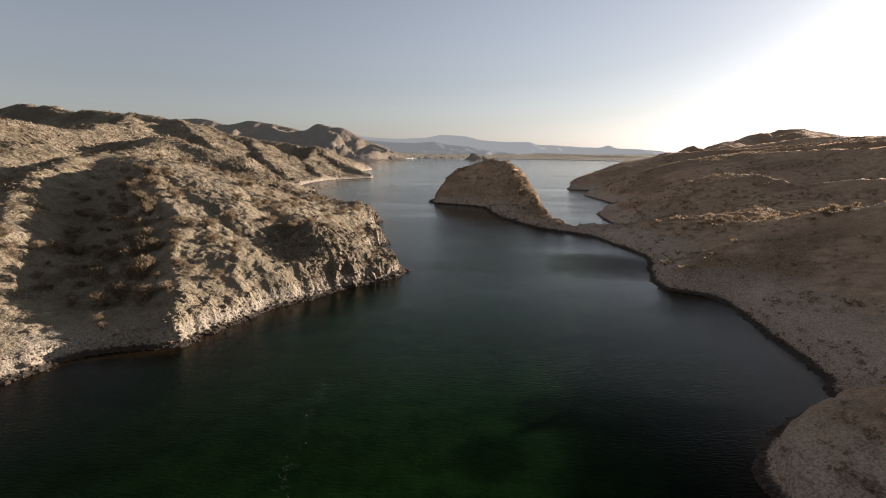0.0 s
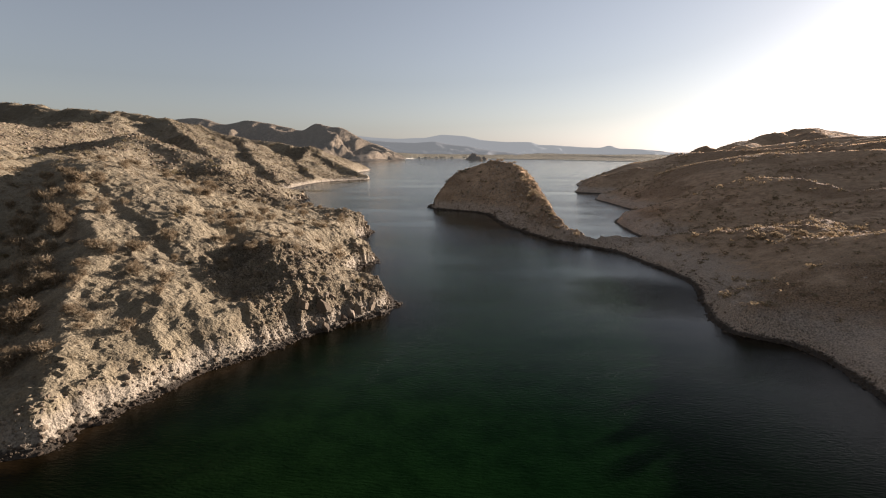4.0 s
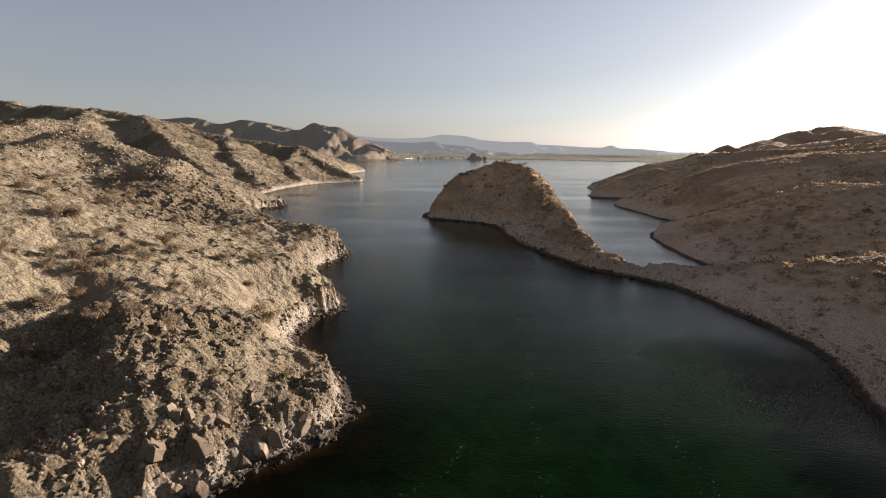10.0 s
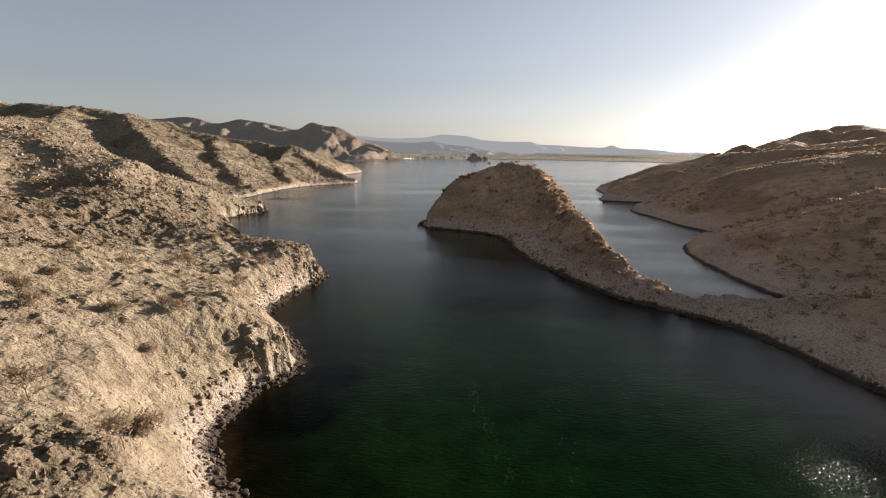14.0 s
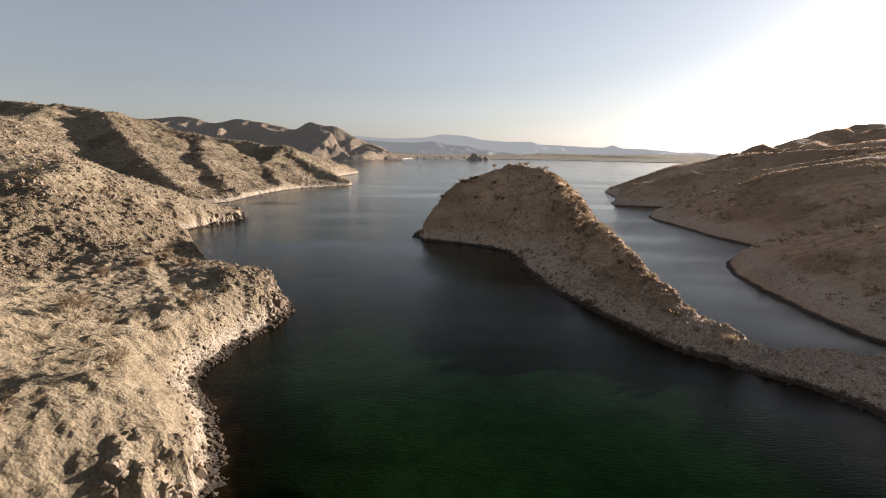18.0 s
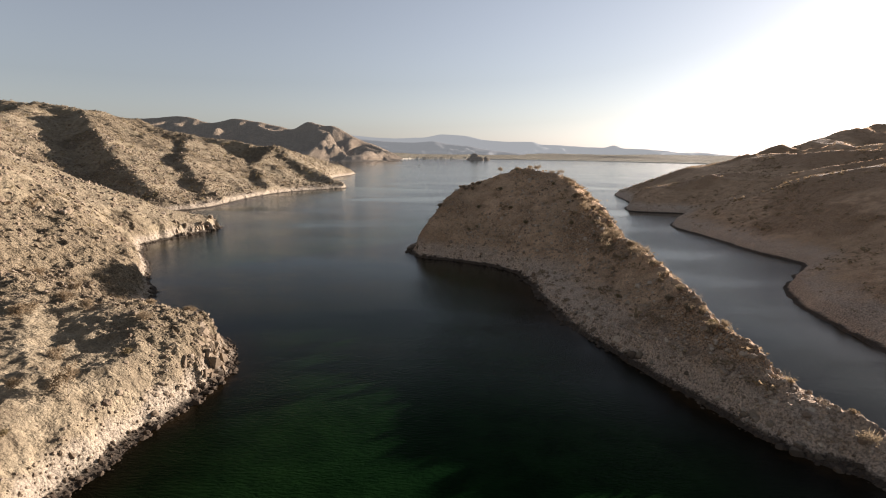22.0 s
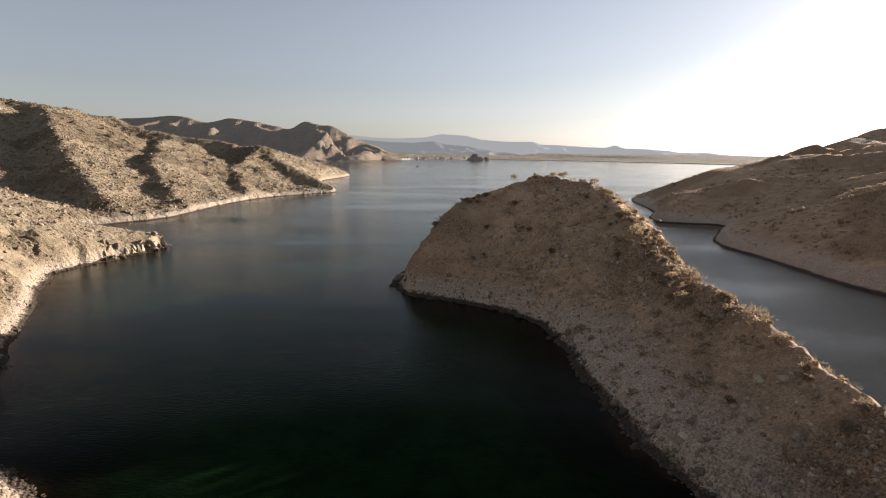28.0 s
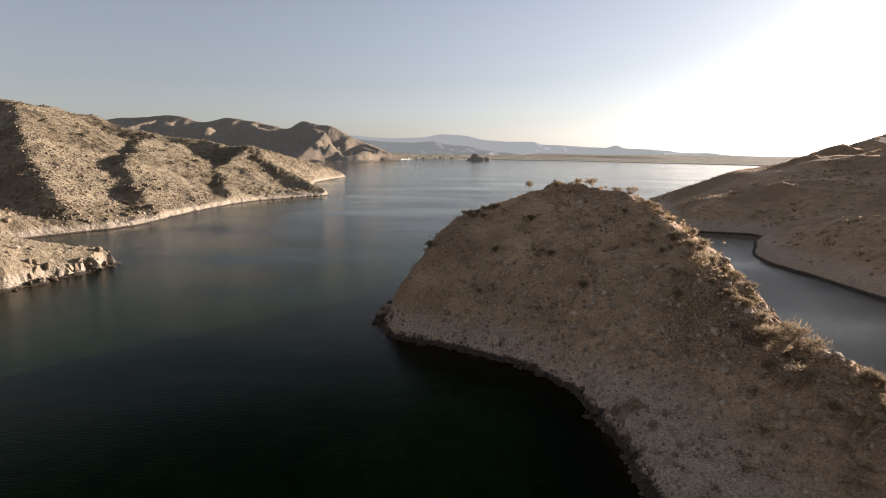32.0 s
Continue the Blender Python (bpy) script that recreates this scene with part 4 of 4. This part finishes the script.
p = np.concatenate([clumped(on_slope(east, (90, 420, 200, 760), 12000, 4), 30, 0.55, 93), on_slope(east, (300, 900, 300, 960), 5000, 6), clumped(on_slope(east, (40, 200, 40, 260), 2600, 3), 14, 0.5, 94), clumped(on_slope(east, (-18, 70, 270, 440), 1500, 3), 14, 0.5, 95)])
ob = joined("hill_scrub", BUSHES, p, np.clip(rng.lognormal(-0.25, 0.4, len(p)), 0.4, 2.0), M_BRUSH, 0.2, (0.6, 0.9))
tagged(ob, "brown brush dotting the shaded hill and island", "scrub", kind="stuff")


# ---- small things ----
M_FOAM, ns, ls, b = material("sea_foam", 0.8)
b.inputs["Base Color"].default_value = (0.42, 0.45, 0.42, 1)
FOAM_LINES = [[(-15, 122), (-14, 129), (-11, 138), (-4, 151), (2, 160)], [(34, 172), (32, 162), (32, 149), (31, 138), (29, 124), (27, 112)],
              [(-20, 50), (-21, 62), (-22, 72), (-22, 82)], [(17, 222), (16, 200), (14, 185), (13, 168), (11, 150)], [(3, 218), (5, 206), (7, 192)]]
fleck = [(np.array([(math.cos(k * 1.047) * 0.5, math.sin(k * 1.047) * 0.35, 0.0) for k in range(6)]), [(0, 1, 2, 3), (0, 3, 4, 5)])]
for pts in FOAM_LINES:
    line = smooth_line(pts, 12, False) * S
    k = rng.integers(0, len(line), 150)
    q = line[k] + rng.normal(0, 0.55, (150, 2))
    ob = joined("foam_line", fleck, np.c_[q, np.full(150, 0.03)], rng.uniform(0.03, 0.085, 150), M_FOAM, 0.0, (1.0, 1.0))
    tagged(ob, "thin drifting line of pale foam flecks on the water", "foam", kind="stuff")

M_HULL, ns, ls, b = material("white_hull", 0.35)
b.inputs["Base Color"].default_value = (0.8, 0.8, 0.78, 1)
M_DARK, ns, ls, b = material("dark_rubber", 0.6)
b.inputs["Base Color"].default_value = (0.04, 0.04, 0.045, 1)


def motorboat(x, y, heading):
    root = new("motorboat")
    hull = bmesh.new()
    stations = [(-3.2, 1.0, 0.75), (-1.0, 1.1, 0.8), (1.2, 0.95, 0.9), (2.6, 0.5, 1.05), (3.4, 0.04, 1.2)]
    rows = [[hull.verts.new(c) for c in ((px, -w, z), (px, -w * 0.7, 0.1), (px, 0, -0.15), (px, w * 0.7, 0.1), (px, w, z), (px, w * 0.8, z - 0.25), (px, -w * 0.8, z - 0.25))] for px, w, z in stations]
    for a, c in zip(rows, rows[1:]):
        for k in range(7):
            hull.faces.new((a[k], a[(k + 1) % 7], c[(k + 1) % 7], c[k]))
    hull.faces.new(rows[0][::-1])
    part("hull", hull, M_HULL, root)
    cabin = bmesh.new()
    bmesh.ops.create_cube(cabin, size=1.0, matrix=Matrix.LocRotScale((0.2, 0, 1.25), None, (1.8, 1.3, 0.9)))
    bmesh.ops.bevel(cabin, geom=cabin.edges[:], offset=0.12, segments=2, affect="EDGES")
    part("cabin", cabin, M_HULL, root)
    motor = bmesh.new()
    bmesh.ops.create_cube(motor, size=1.0, matrix=Matrix.LocRotScale((-3.45, 0, 0.75), None, (0.45, 0.4, 0.9)))
    bmesh.ops.bevel(motor, geom=motor.edges[:], offset=0.08, segments=2, affect="EDGES")
    part("motor", motor, M_DARK, root, "black outboard motor")
    root.matrix_basis = pose(x * S, y * S, 0, 0, 0, heading)
    return tagged(root, "small white motorboat with a cabin out on the bay", "boat")


motorboat(-110, 1810, -25)
q = np.c_[rng.uniform(0, 1, 260), rng.normal(0, 1, 260)]
wx, wy = -4 - q[:, 0] * 60, q[:, 1] * (0.6 + 2.2 * q[:, 0])
ca, sa = math.cos(radians(-25)), math.sin(radians(-25))
ob = joined("boat_wake", fleck, np.c_[-110 * S + wx * ca - wy * sa, 1810 * S + wx * sa + wy * ca, np.full(260, 0.05)], rng.uniform(0.8, 2.4, 260), M_FOAM, 0.0, (1.0, 1.0))
tagged(ob, "white wake trailing behind the motorboat", "wake", kind="stuff")

M_PLASTER, ns, ls, b = material("white_plaster", 0.8)
b.inputs["Base Color"].default_value = (0.72, 0.69, 0.62, 1)
M_THATCH, ns, ls, b = material("palm_thatch", 0.95)
b.inputs["Base Color"].default_value = (0.3, 0.24, 0.16, 1)


def beach_hut(x, y, w, d, h, turn):
    root = new("beach_hut")
    wall = bmesh.new()
    bmesh.ops.create_cube(wall, size=1.0, matrix=Matrix.LocRotScale((0, 0, h / 2), None, (w, d, h)))
    part("wall", wall, M_PLASTER, root)
    roof = bmesh.new()
    ends = []
    for sx in (-0.55, 0.55):
        ends.append([roof.verts.new(c) for c in ((sx * w, -0.6 * d, h), (sx * w, 0.6 * d, h), (sx * w, 0, h + 0.4 * d))])
    for k in range(3):
        roof.faces.new((ends[0][k], ends[0][(k + 1) % 3], ends[1][(k + 1) % 3], ends[1][k]))
    roof.faces.new(ends[0][::-1])
    roof.faces.new(ends[1])
    part("roof", roof, M_THATCH, root, "low thatched gable roof")
    door = bmesh.new()
    bmesh.ops.create_cube(door, size=1.0, matrix=Matrix.LocRotScale((0.1 * w, -d / 2 - 0.02, 1.05), None, (1.0, 0.08, 2.1)))
    part("door", door, M_DARK, root, "dark open doorway")
    root.matrix_basis = pose(x * S, y * S, 2.4, 0, 0, turn)
    return tagged(root, "small white hut on the distant beach", "hut", "beach huts")


for k, (hx, gap) in enumerate(((-285, 30), (-232, 36), (-190, 26), (-168, 40), (-120, 30), (-84, 34), (-60, 28), (-18, 34), (70, 30))):
    hy = float(np.interp(hx, [-480, -300, 180], [2950, 3420, 3650]))
    beach_hut(hx, hy + gap, 9 + 4 * (k % 3), 6 + (k % 2), 3.2 + 0.5 * (k % 3), rng.uniform(-20, 20))
